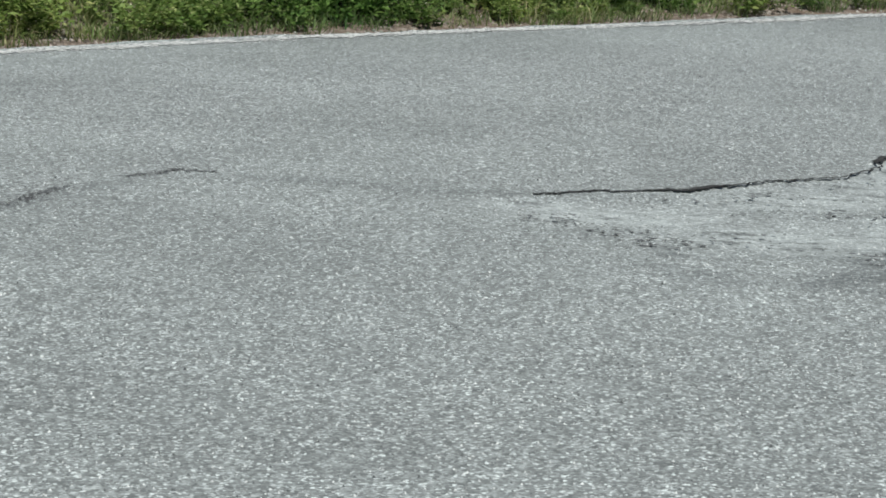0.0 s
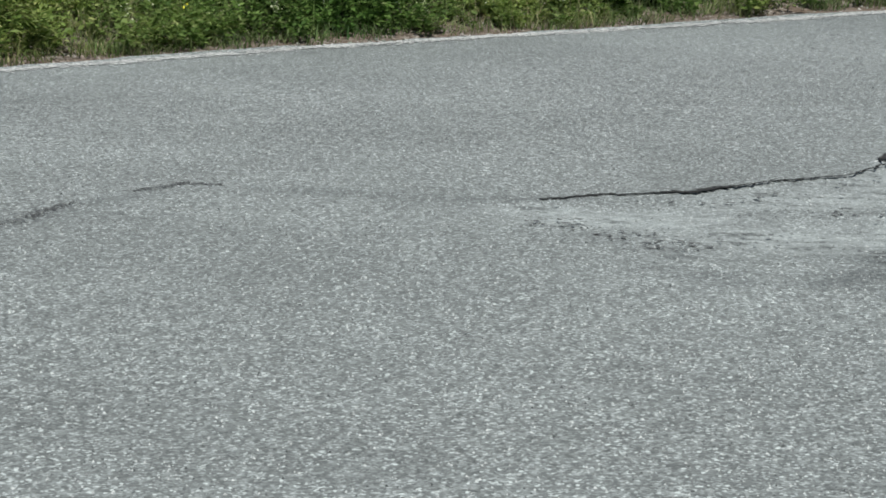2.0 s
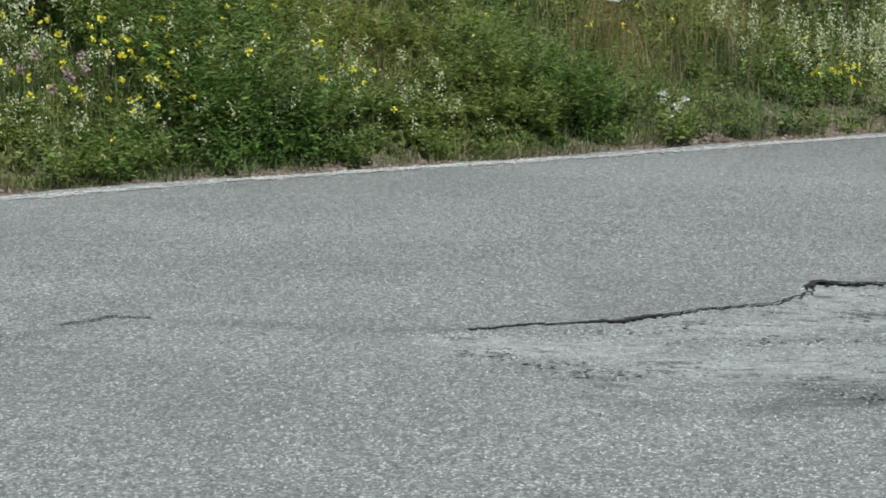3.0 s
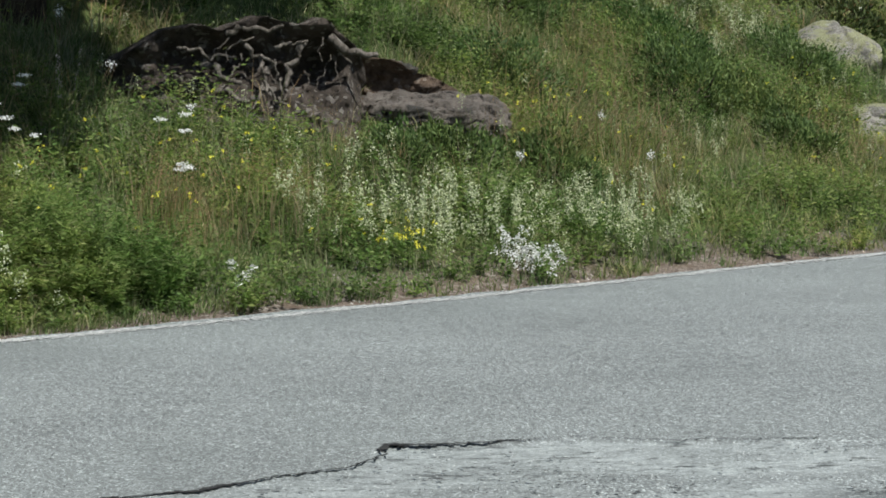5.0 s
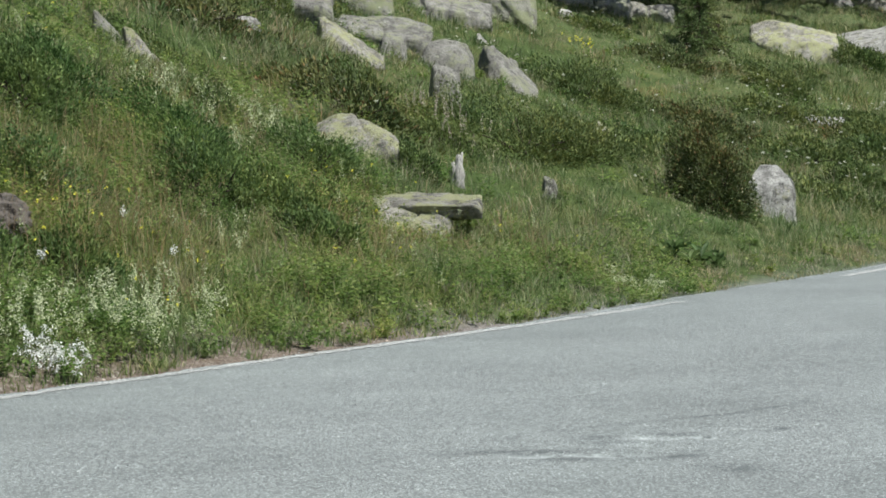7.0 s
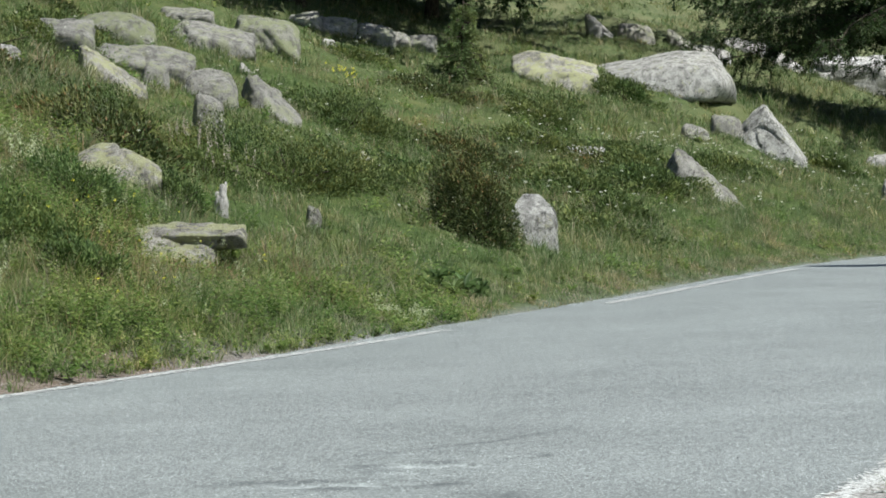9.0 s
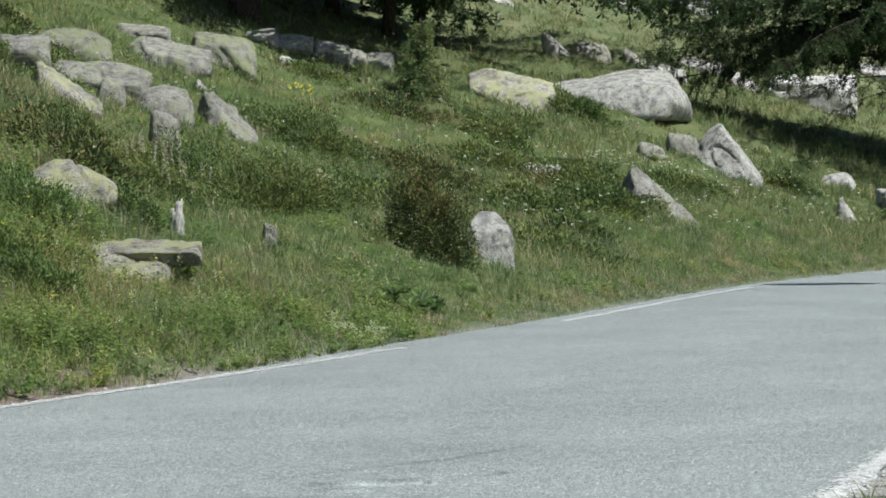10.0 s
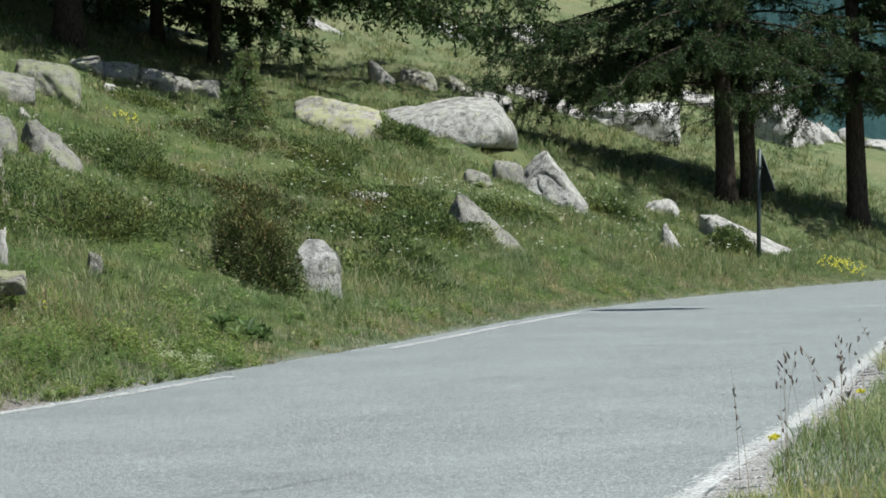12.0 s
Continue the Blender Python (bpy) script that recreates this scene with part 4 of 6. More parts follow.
rock(3.32, 15.85, 1.06, 0.34, "ledge", SCHIST, 8, "dark brown layered schist ledge sticking out of the bank", 0.7, 0.0)
KEEP_CLEAR.append((3.3, 16.25, 0.42))
stone_rng = np.random.default_rng(9)
for k in range(26):
    sx, sw = (stone_rng.uniform(2.85, 3.3), stone_rng.uniform(0.04, 0.11)) if k < 9 else (stone_rng.uniform(1.3, 2.5), stone_rng.uniform(0.05, 0.17))
    sy, sz = (16.30, 1.38 - 0.3 * (sx - 2.9)) if k < 9 else (15.42 + stone_rng.uniform(0, 0.1), 0)
    sz = sz or float(height(sx, sy)[0]) + stone_rng.uniform(0.0, 0.16)
    tagged(lump("stone", (sx, sy, sz), (sw, sw * 0.8, sw * 0.6), SCHIST, 20 + k, "small brown stone lying on bare soil", cut=8), category="stone", group="loose stones on the bank")


def wander(a, b, wob, seed, n=14):
    r = np.random.default_rng(seed)
    s = np.linspace(0, 1, n)[:, None]
    a, b = np.array(a, float), np.array(b, float)
    kinks = np.cumsum(r.normal(size=(n, 3)), axis=0)
    kinks -= s * kinks[-1]
    return a + (b - a) * s + kinks * wob * np.sin(np.pi * s)


roots = tagged(new("tree_roots"), "grey weathered larch roots exposed on the eroded bank", "roots")
roots.location = (2.1, 15.65, 1.2)
ROOT_RUNS = [((-0.20, 0.02, 0.30), (0.17, -0.05, 0.35), 0.02, 0.022), ((-0.08, 0.0, 0.22), (0.11, -0.06, 0.10), 0.015, 0.018),
             ((0.32, 0.05, 0.24), (0.17, -0.12, -0.06), 0.02, 0.028), ((0.50, 0.05, 0.28), (0.82, 0.05, 0.16), 0.02, 0.034),
             ((0.12, 0.0, 0.20), (0.34, 0.0, 0.25), 0.015, 0.014), ((0.02, 0.0, 0.15), (0.05, -0.14, -0.10), 0.015, 0.017),
             ((0.11, -0.03, 0.10), (0.0, -0.14, -0.08), 0.015, 0.015), ((0.05, -0.1, -0.06), (0.18, -0.2, -0.18), 0.012, 0.013),
             ((0.05, -0.1, -0.05), (-0.06, -0.22, -0.20), 0.012, 0.013), ((0.15, -0.05, 0.0), (0.15, -0.2, -0.2), 0.012, 0.012),
             ((-0.36, 0.1, 0.08), (-0.12, -0.1, -0.03), 0.02, 0.028), ((-0.42, 0.0, -0.06), (-0.08, -0.15, -0.15), 0.02, 0.026),
             ((-0.52, 0.05, 0.20), (-0.14, 0.0, 0.14), 0.02, 0.014), ((0.55, 0.1, 0.24), (0.66, 0.1, 0.10), 0.02, 0.010)]
root_rng = np.random.default_rng(5)
for k in range(9):
    ra = (root_rng.uniform(-0.6, 0.7), 0.02, root_rng.uniform(0.05, 0.33))
    ROOT_RUNS.append((ra, (ra[0] + root_rng.normal(0, 0.10), -0.10, ra[2] - root_rng.uniform(0.12, 0.28)), 0.015, root_rng.uniform(0.003, 0.007)))
for n_run, (a, b, wob, thick) in enumerate(ROOT_RUNS):
    run = wander(a, b, wob, 70 + n_run)
    solid("root", *tube(run, np.linspace(thick, thick * 0.55, len(run)), 7), DEADWOOD, roots, smooth=True)

# ---- bleached stumps ----
def stump(x, y, w, h, label):
    top = tagged(new("tree_stump"), label, "stump")
    top.location = (x, y, float(height(x, y)[0]))
    r = np.random.default_rng(int(x * 10))
    for k, (dx, lean, tall) in enumerate(((0.0, 0.10, 0.95), (-0.22, 0.02, 0.72), (0.16, 0.16, 1.05))):
        q = np.linspace(0, 1, 9)
        run = np.stack([dx * w + lean * w * q + r.normal(0, 0.02 * w, 9), 0.1 * (k - 1) * w + r.normal(0, 0.03 * w, 9), -0.12 + q * (tall * h + 0.12)], -1)
        solid("splinter", *tube(run, w * (0.36 - 0.12 * k) * (1 - 0.55 * q ** 3) * r.uniform(0.88, 1.1, 9), 8), STUMPWOOD, top)
    KEEP_CLEAR.append((x, y - 0.1, w * 0.5))
    return top


stump(10.38, 23.35, 0.20, 0.33, "bleached splintered wooden stump among low shrubs")

# ---- road sign seen from behind ----
sx, sy = 39.82, 44.07
sz = float(height(sx, sy)[0])
sign = tagged(new("road_sign"), "triangular warning sign seen from behind on a grey metal post", "road sign")
sign.location = (sx, sy, sz)
solid("post", *tube([(0, 0, -0.3), (0.05, 0, 1.4), (0.12, 0, 2.85)], [0.055, 0.055, 0.055], 10), STEEL, sign, smooth=True)
bm = bmesh.new()
corners = [(-0.56, 0.0), (0.56, 0.0), (0.0, 1.0)]
ring = []
for k in range(3):
    px, pz = corners[k]
    cx0, cz0 = 0.0, 0.32
    for dev in (-1, 1):
        other = corners[(k + dev) % 3]
        ring.append((px + (other[0] - px) * 0.07, pz + (other[1] - pz) * 0.07))
    ring[-2:] = [ring[-2], ring[-1]]
ring.sort(key=lambda q: math.atan2(q[1] - 0.32, q[0]))
face = bm.faces.new([bm.verts.new((px, 0, pz)) for px, pz in ring])
out = bmesh.ops.extrude_face_region(bm, geom=[face])
bmesh.ops.translate(bm, verts=[v for v in out["geom"] if isinstance(v, bmesh.types.BMVert)], vec=(0, 0.02, 0))
bmesh.ops.recalc_face_normals(bm, faces=bm.faces)
plate = part("plate", bm, SIGN_BACK, sign)
plate.matrix_basis = pose(0.19, 0.0, 1.80, 0, 0, -97)
for zz in (2.07, 2.42):
    bm = bmesh.new()
    bmesh.ops.create_cube(bm, size=1.0, matrix=Matrix.LocRotScale((0.12, 0.0, zz), None, (0.16, 0.15, 0.04)))
    part("clamp", bm, STEEL, sign)
# ---- plants ----
CLEAR = np.array(KEEP_CLEAR)
FEET = np.array(STONE_FEET)


def free_of_stones(x, y, margin=0.0):
    ok = np.ones(len(x), bool)
    for cx, cy, cr in CLEAR:
        ok &= (x - cx) ** 2 + (y - cy) ** 2 > (cr + margin) ** 2
    return ok


def grazed(x, y):
    """Lower growth at the foot of each stone."""
    low = np.ones(len(x))
    for cx, cy, cr in FEET:
        low = np.minimum(low, np.clip(np.sqrt((x - cx) ** 2 + (y - cy) ** 2) / cr, 0.75, 1))
    return low


def along_bank(n, x_lo, x_hi, s_lo, s_hi, power=1.0):
    """Random plan places on the uphill side, by the edge's x and metres from it."""
    u = rng.uniform(u_of(x_lo), u_of(x_hi), n)
    s = s_lo + (s_hi - s_lo) * rng.uniform(0, 1, n) ** power
    ex, ey = np.interp(u, ALONG, EDGE[:, 0]), np.interp(u, ALONG, EDGE[:, 1])
    tx, ty = np.interp(u, ALONG, TANGENT[:, 0]), np.interp(u, ALONG, TANGENT[:, 1])
    return ex - ty * s, ey + tx * s, s


def shrub(x, y, w, h, material, kind, label, leaf=(0.03, 0.06), count=5000, depth=None, seed=0):
    """A low mound of twigs and small leaves with an uneven outline."""
    r = np.random.default_rng(seed + int(x * 100))
    way = math.atan2(x, y)
    dep = depth or w * 0.8
    x, y = x + math.sin(way) * dep * 0.4, y + math.cos(way) * dep * 0.4
    top = tagged(new(kind), label, "shrub", "shrubs on the slope")
    z0 = float(height(x, y)[0])
    top.location = (x, y, z0)
    count, leaf = int(count * 1.4), (leaf[0] * 0.7, leaf[1] * 0.72)
    d = unit(r.normal(size=(count, 3)))
    d[:, 2] = np.abs(d[:, 2])
    lumps = 0.62 + 0.75 * (fbm(d[:, 0] * 2.6 + seed, d[:, 1] * 2.6 + d[:, 2] * 2, seed + 5, 3) + 0.25)
    q = d * lumps[:, None] * (r.uniform(0.35, 1, (count, 1)) ** 0.35)
    p = q * [w * 0.62, dep * 0.62, h * 1.05]
    p[:, 2] += height(x + p[:, 0], y + p[:, 1]) - z0
    along = unit(d + r.normal(0, 0.55, (count, 3)) + [0, 0, 0.5])
    v, f = (needle_array if x * x + y * y > 900 else leaf_array)(p, along, unit(r.normal(0, 0.6, (count, 3)) + d + [0, 0, 0.6]), r.uniform(*leaf, count), r.uniform(*leaf, count) * 0.38)
    solid("foliage", v, f, material, top)
    for k in range(12):
        tip = q[r.integers(count)] * [w * 0.5, dep * 0.5, h * 0.8]
        solid("twig", *tube(wander((0, 0, -0.05), tip, 0.02, seed + k, 6), np.linspace(0.015, 0.005, 6), 5), BARK, top)
    KEEP_CLEAR.append((x, y, w * 0.40))
    return top


JUN = "low dark green juniper mat spreading over the slope"
shrub(14.50, 25.0, 1.08, 1.18, BUSH_LEAF, "alpenrose_bush", "dense dark green bush beside a pale boulder", (0.042, 0.075), 13000, 1.0, 1)
shrub(12.5, 26.0, 3.0, 0.55, JUNIPER, "juniper_bush", JUN, (0.04, 0.08), 15000, 2.2, 2)
shrub(15.2, 29.3, 2.0, 0.45, JUNIPER, "juniper_bush", JUN, (0.045, 0.09), 8000, 2.4, 3)
shrub(19.2, 37.6, 2.7, 0.6, JUNIPER, "juniper_bush", JUN, (0.05, 0.10), 11000, 2.6, 4)
shrub(25.3, 37.0, 2.0, 0.65, JUNIPER, "juniper_bush", JUN, (0.06, 0.11), 7000, 1.3, 16)
shrub(28.5, 46.2, 1.5, 0.5, JUNIPER, "juniper_bush", JUN, (0.07, 0.12), 4000, 1.5, 18)
shrub(39.9, 45.1, 1.5, 0.55, JUNIPER, "juniper_bush", JUN, (0.08, 0.13), 4000, 0.9, 19)
shrub(9.75, 23.1, 0.62, 0.35, JUNIPER, "juniper_bush", JUN, (0.035, 0.07), 3000, 0.6, 5)
shrub(24.3, 35.9, 1.5, 0.5, JUNIPER, "juniper_bush", JUN, (0.06, 0.12), 4500, 1.6, 6)
shrub(22.0, 33.1, 1.1, 0.45, JUNIPER, "juniper_bush", JUN, (0.06, 0.12), 3500, 1.2, 7)
shrub(21.3, 36.9, 1.9, 0.5, BUSH_LEAF, "alpenrose_bush", "low reddish green alpenrose bush on the slope", (0.06, 0.11), 4500, 1.8, 8)
shrub(33.9, 50.9, 1.7, 0.55, JUNIPER, "juniper_bush", JUN, (0.08, 0.14), 3500, 1.4, 9)
shrub(37.1, 46.4, 1.3, 0.45, JUNIPER, "juniper_bush", JUN, (0.08, 0.14), 3000, 1.2, 10)
shrub(11.2, 25.4, 0.9, 0.3, JUNIPER, "juniper_bush", JUN, (0.035, 0.07), 3000, 0.9, 11)
shrub(11.9, 33.4, 0.8, 0.4, JUNIPER, "juniper_bush", JUN, (0.05, 0.09), 3000, 0.8, 12)
shrub(27.0, 40.2, 1.6, 0.4, JUNIPER, "juniper_bush", JUN, (0.06, 0.12), 3500, 1.6, 13)
for bx, by, bw, bh in ((5.95, 18.4, 0.9, 0.42), (6.7, 18.6, 0.8, 0.36), (4.25, 17.3, 0.9, 0.40), (4.05, 15.4, 0.6, 0.32), (6.75, 17.9, 0.7, 0.30), (3.3, 15.0, 0.6, 0.28), (4.7, 19.5, 1.1, 0.45), (8.1, 21.6, 0.9, 0.35), (6.4, 20.6, 1.0, 0.4), (5.2, 20.4, 1.0, 0.4), (7.5, 19.6, 0.7, 0.3), (2.9, 14.7, 0.5, 0.25)):
    shrub(bx, by, bw * 1.15, bh * 1.35, SHRUB_LEAF, "green_bush", "leafy green bush in the tall herbs", (0.042, 0.075), int(4600 * bw), bw, 60 + int(bx * 10))
shrub(6.0, 19.5, 1.2, 0.55, HERB, "green_bush", "leafy green bush in the tall herbs", (0.03, 0.06), 5000, 1.2, 14)


shrub_rng = np.random.default_rng(17)
for k in range(16):
    bx, by, bs = along_bank(1, 7.5, 22, 3.5, 14)
    if free_of_stones(bx, by, 0.35)[0]:
        red = k % 4 == 0
        bw = shrub_rng.uniform(0.7, 1.7)
        shrub(float(bx[0]), float(by[0]), bw, shrub_rng.uniform(0.25, 0.42), BUSH_LEAF if red else JUNIPER, "alpenrose_bush" if red else "juniper_bush",
              "low reddish green alpenrose bush on the slope" if red else JUN, (0.045, 0.09), int(2200 * bw), bw * 1.1, 40 + k)


for k in range(24):
    bx, by, bs = along_bank(1, 13, 36, 2.5, 17)
    if free_of_stones(bx, by, 0.5)[0]:
        red = k % 5 == 0
        bw = shrub_rng.uniform(1.3, 3.0)
        shrub(float(bx[0]), float(by[0]), bw, shrub_rng.uniform(0.28, 0.45), BUSH_LEAF if red else JUNIPER, "alpenrose_bush" if red else "juniper_bush",
              "low reddish green alpenrose bush on the slope" if red else JUN, (0.07, 0.13), int(1300 * bw), bw * 1.0, 80 + k)


CLEAR = np.array(KEEP_CLEAR)


def grass(n, zone, tall, wide, name, label, material=GRASS, power=1.0, thin=0.0, edge=0.3, tuft=16, spread=0.09):
    """Blades in tussocks that fan outwards, of uneven height."""
    m = n // tuft
    cx, cy, cs = along_bank(m, *zone, power)
    a, q = rng.uniform(0, 6.283, (m, tuft)), spread * (cs[:, None] * 0.02 + 1) * np.sqrt(rng.uniform(0, 1, (m, tuft)))
    x, y, s = (cx[:, None] + q * np.cos(a)).ravel(), (cy[:, None] + q * np.sin(a)).ravel(), np.repeat(cs, tuft)
    grown = np.repeat(rng.uniform(0.55, 1.25, m), tuft)
    turn = a.ravel() + rng.normal(0, 0.7, m * tuft)
    s = s + 0.5 * (edge_offset(x, y)[0] - s)
    ok = free_of_stones(x, y) & (s > np.interp(x, [0.5, 4.0, 8.0, 11.0], [0.36, 0.32, 0.34, 0.42]) + 0.16 * vnoise(x * 1.5, y * 1.5, 71) + 0.1 * vnoise(x * 6, y * 6, 72))
    if thin:
        ok &= rng.uniform(-1, 1, len(x)) < vnoise(x / 1.6, y / 1.6, 73) + thin
    x, y, s, grown, turn = x[ok], y[ok], s[ok], grown[ok], turn[ok]
    pos = on_ground(x, y, -0.01)
    clump = 0.85 + (0.35 * vnoise(x * 1.3, y * 1.3, 74) + 0.4 * vnoise(x * 0.45, y * 0.45, 79)) * np.clip(s, 0, 1)
    t = rng.uniform(*tall, len(x)) * grown * clump * np.clip(edge + s * 0.5, edge + 0.1, 1) * grazed(x, y)
    w = rng.uniform(*wide, len(x))
    return tagged(solid(name, *blade_array(pos, t, w, rng.uniform(0.2, 1.6, len(x)), turn, zone[0] > 5), material, label=label), category="grass", kind="stuff")


grass(88000, (-3.5, 12, 0.25, 4.6), (0.12, 0.36), (0.004, 0.008), "verge_grass", "green roadside grass with drying tips", power=1.15)
grass(26000, (-3.8, 2.6, 0.3, 1.5), (0.14, 0.36), (0.003, 0.006), "verge_grass", "green roadside grass between flowering herbs", power=0.9)
grass(30000, (-2, 12, 4.0, 14), (0.12, 0.34), (0.007, 0.013), "slope_grass", "green slope grass between herbs")
grass(150000, (11, 48, 0.25, 7), (0.14, 0.42), (0.005, 0.010), "bank_grass", "fresh green grass on the roadside bank", MEADOW, edge=0.08)
grass(130000, (8, 60, 6, 26), (0.14, 0.40), (0.009, 0.018), "meadow_grass", "pale green alpine meadow grass", MEADOW)
grass(80000, (6, 75, 20, 60), (0.18, 0.46), (0.022, 0.045), "upper_meadow_grass", "pale green upper meadow grass", MEADOW)
grass(7000, (1.5, 11, 0.9, 6), (0.35, 0.62), (0.003, 0.006), "sorrel_stalks", "reddish brown seed stalks standing in the grass", RED_GRASS, thin=-0.05)
grass(1500, (-4, 2, 1.0, 3), (0.35, 0.6), (0.004, 0.006), "sorrel_stalks", "reddish brown seed stalks standing in the grass", RED_GRASS, thin=-0.25)
grass(80000, (8, 27, 5, 20), (0.14, 0.36), (0.008, 0.015), "meadow_grass", "pale green alpine meadow grass between the rocks", MEADOW)
grass(40000, (34, 64, 1, 17), (0.2, 0.55), (0.016, 0.03), "tall_meadow_grass", "tall meadow grass round the larches", MEADOW)
grass(16000, (-5, 12, 1.1, 6), (0.25, 0.5), (0.0025, 0.0045), "dry_stalks", "pale dry grass stalks among the herbs", DRY_GRASS, thin=0.0)
grass(26000, (10, 40, 0.7, 9), (0.22, 0.48), (0.006, 0.011), "dry_stalks", "pale dry grass stalks on the bank", DRY_GRASS, thin=-0.05)
grass(8000, (10, 60, 8, 30), (0.22, 0.42), (0.012, 0.022), "dry_stalks", "pale dry grass stalks in the meadow", DRY_GRASS, thin=0.0)
grass(9000, (8, 46, 0.36, 0.95), (0.10, 0.24), (0.005, 0.009), "dry_stalks", "short bleached grass along the road edge", DRY_GRASS, edge=0.5)
grass(5000, (11, 30, 2, 9), (0.3, 0.5), (0.008, 0.012), "dry_stalks", "reddish dry stalks among the meadow grass", RED_GRASS, thin=-0.25)


def foot_grass():
    """Tussocks that lean over the foot of each stone."""
    out = []
    for cx, cy, cr in FEET:
        wide = (cr - 0.1) / 0.7
        n = int(150 + 170 * wide)
        way = math.atan2(cx, cy)
        u, d = rng.uniform(-0.58, 0.58, n) * wide, rng.normal(-0.10, 0.10, n)
        lump_at = 0.55 + 0.55 * vnoise(u * 5 + cx * 7, u * 0 + cy, 77)
        x, y = cx + u * math.cos(way) + d * math.sin(way), cy - u * math.sin(way) + d * math.cos(way)
        t = rng.uniform(0.10, 0.30, n) * lump_at * (0.8 + 0.25 * min(wide, 2.0))
        out.append(blade_array(on_ground(x, y, -0.02), t, rng.uniform(0.006, 0.010, n) * (1 + cy / 60), rng.uniform(0.3, 1.4, n), rng.uniform(0, 6.283, n), True))
    return tagged(solid("tussock_grass", *join(out), MEADOW, label="grass tussocks leaning over the feet of the rocks"), category="grass", kind="stuff")


foot_grass()


def pebbles(n, zone, size, material=GRAVEL, label="loose brown gravel along the road edge", across=0.0):
    """Loose grit and small stones on the bare verge."""
    x, y, s = along_bank(n, *zone)
    if across:
        d, k = edge_offset(x, y)
        off = road_width(EDGE[k, 0]) + 0.03 + across * s
        x, y = EDGE[k, 0] + TANGENT[k, 1] * off, EDGE[k, 1] - TANGENT[k, 0] * off
    pos = on_ground(x, y, 0.0)
    r = rng.uniform(*size, (n, 1, 1)) * rng.uniform(0.6, 1.3, (n, 6, 1))
    six = np.array([(1, 0, 0), (-1, 0, 0), (0, 1, 0), (0, -1, 0), (0, 0, 0.8), (0, 0, -0.8)], float)
    v = pos[:, None] + six[None] * r + rng.normal(0, 0.002, (n, 6, 3))
    tri = np.array([(0, 2, 4), (2, 1, 4), (1, 3, 4), (3, 0, 4), (2, 0, 5), (1, 2, 5), (3, 1, 5), (0, 3, 5)])
    f = (np.arange(n)[:, None, None] * 6 + tri[None]).reshape(-1, 3)
    return tagged(solid("verge_gravel", v.reshape(-1, 3), f, material, label=label), category="gravel", kind="stuff")


pebbles(3600, (-3, 9, 0.14, 0.95), (0.004, 0.016))
pebbles(1400, (9, 30, 0.3, 0.8), (0.008, 0.022))
pebbles(3000, (0, 12, 0.02, 1.0), (0.004, 0.013), CHIPS, "loose grey gravel on the road shoulder", 0.45)


def herbs(n, zone, tall, stems, leaflets, size, name, label, material=HERB, thin=0.0, power=1.0, slim=0.42):
    """Clumps of arching stems with leaflets on both sides."""
    x, y, s = along_bank(n, *zone, power)
    ok = free_of_stones(x, y, 0.05) & (rng.uniform(-0.6, 0.6, n) < vnoise(x / 0.8, y / 0.8, 81) + thin)
    x, y, s = x[ok], y[ok], s[ok]
    m = len(x)
    base = on_ground(x, y)[:, None, None]
    t = rng.uniform(*tall, m) * np.clip(0.5 + 0.6 * s, 0.5, 1) * (0.75 + 0.55 * vnoise(x * 1.4, y * 1.4, 82))
    t = t[:, None, None] * rng.uniform(0.6, 1.1, (m, stems, 1))
    ang = rng.uniform(0, 6.283, (m, stems, 1))
    out = np.stack([np.cos(ang), np.sin(ang), 0 * ang], -1)
    side = np.stack([-np.sin(ang), np.cos(ang), 0 * ang], -1)
    at = np.linspace(0.22, 1, leaflets)[None, None] + 0 * ang
    flare = rng.uniform(0.25, 0.85, (m, stems, 1))
    pos = base + out * (t * flare * at ** 1.3)[..., None] + np.array([0, 0, 1.0]) * (t * (1.15 * at - 0.35 * flare * at ** 2))[..., None]
    sign = np.where(np.arange(leaflets) % 2 == 0, 1.0, -1.0)[None, None, :, None]
    way = side * sign + out * 0.6 + np.array([0, 0, 0.25])
    k = m * stems * leaflets
    taper = np.broadcast_to(1.1 - 0.5 * at, (m, stems, leaflets)).ravel()
    length = rng.uniform(*size, k) * taper
    v, f = leaf_array(pos.reshape(-1, 3), way.reshape(-1, 3) + rng.normal(0, 0.3, (k, 3)), np.array([0, 0, 1.0]) + rng.normal(0, 0.45, (k, 3)), length, length * slim)
    return tagged(solid(name, v, f, material, label=label), category="herbs", kind="stuff")


herbs(2900, (-3.5, 12, 0.30, 4.2), (0.2, 0.5), 7, 8, (0.03, 0.065), "leafy_herbs", "dense green leafy herbs on the verge", thin=0.1)
herbs(480, (-0.4, 1.6, 0.5, 2.9), (0.40, 0.74), 11, 26, (0.035, 0.08), "tall_vetch", "tall bright green feathery plants by the road", thin=0.5, slim=0.24)
herbs(60, (-3.5, -0.3, 0.4, 2.0), (0.18, 0.34), 9, 15, (0.05, 0.10), "tall_vetch", "bright green feathery plants by the road", thin=0.4, slim=0.26)
herbs(700, (-4.2, 1.5, 0.38, 1.1), (0.16, 0.32), 7, 8, (0.03, 0.06), "leafy_herbs", "dense green leafy herbs on the verge", thin=0.6)
herbs(1000, (-4, 13, 3.5, 11), (0.25, 0.55), 7, 8, (0.05, 0.09), "leafy_herbs", "green leafy herbs on the slope", thin=0.05)
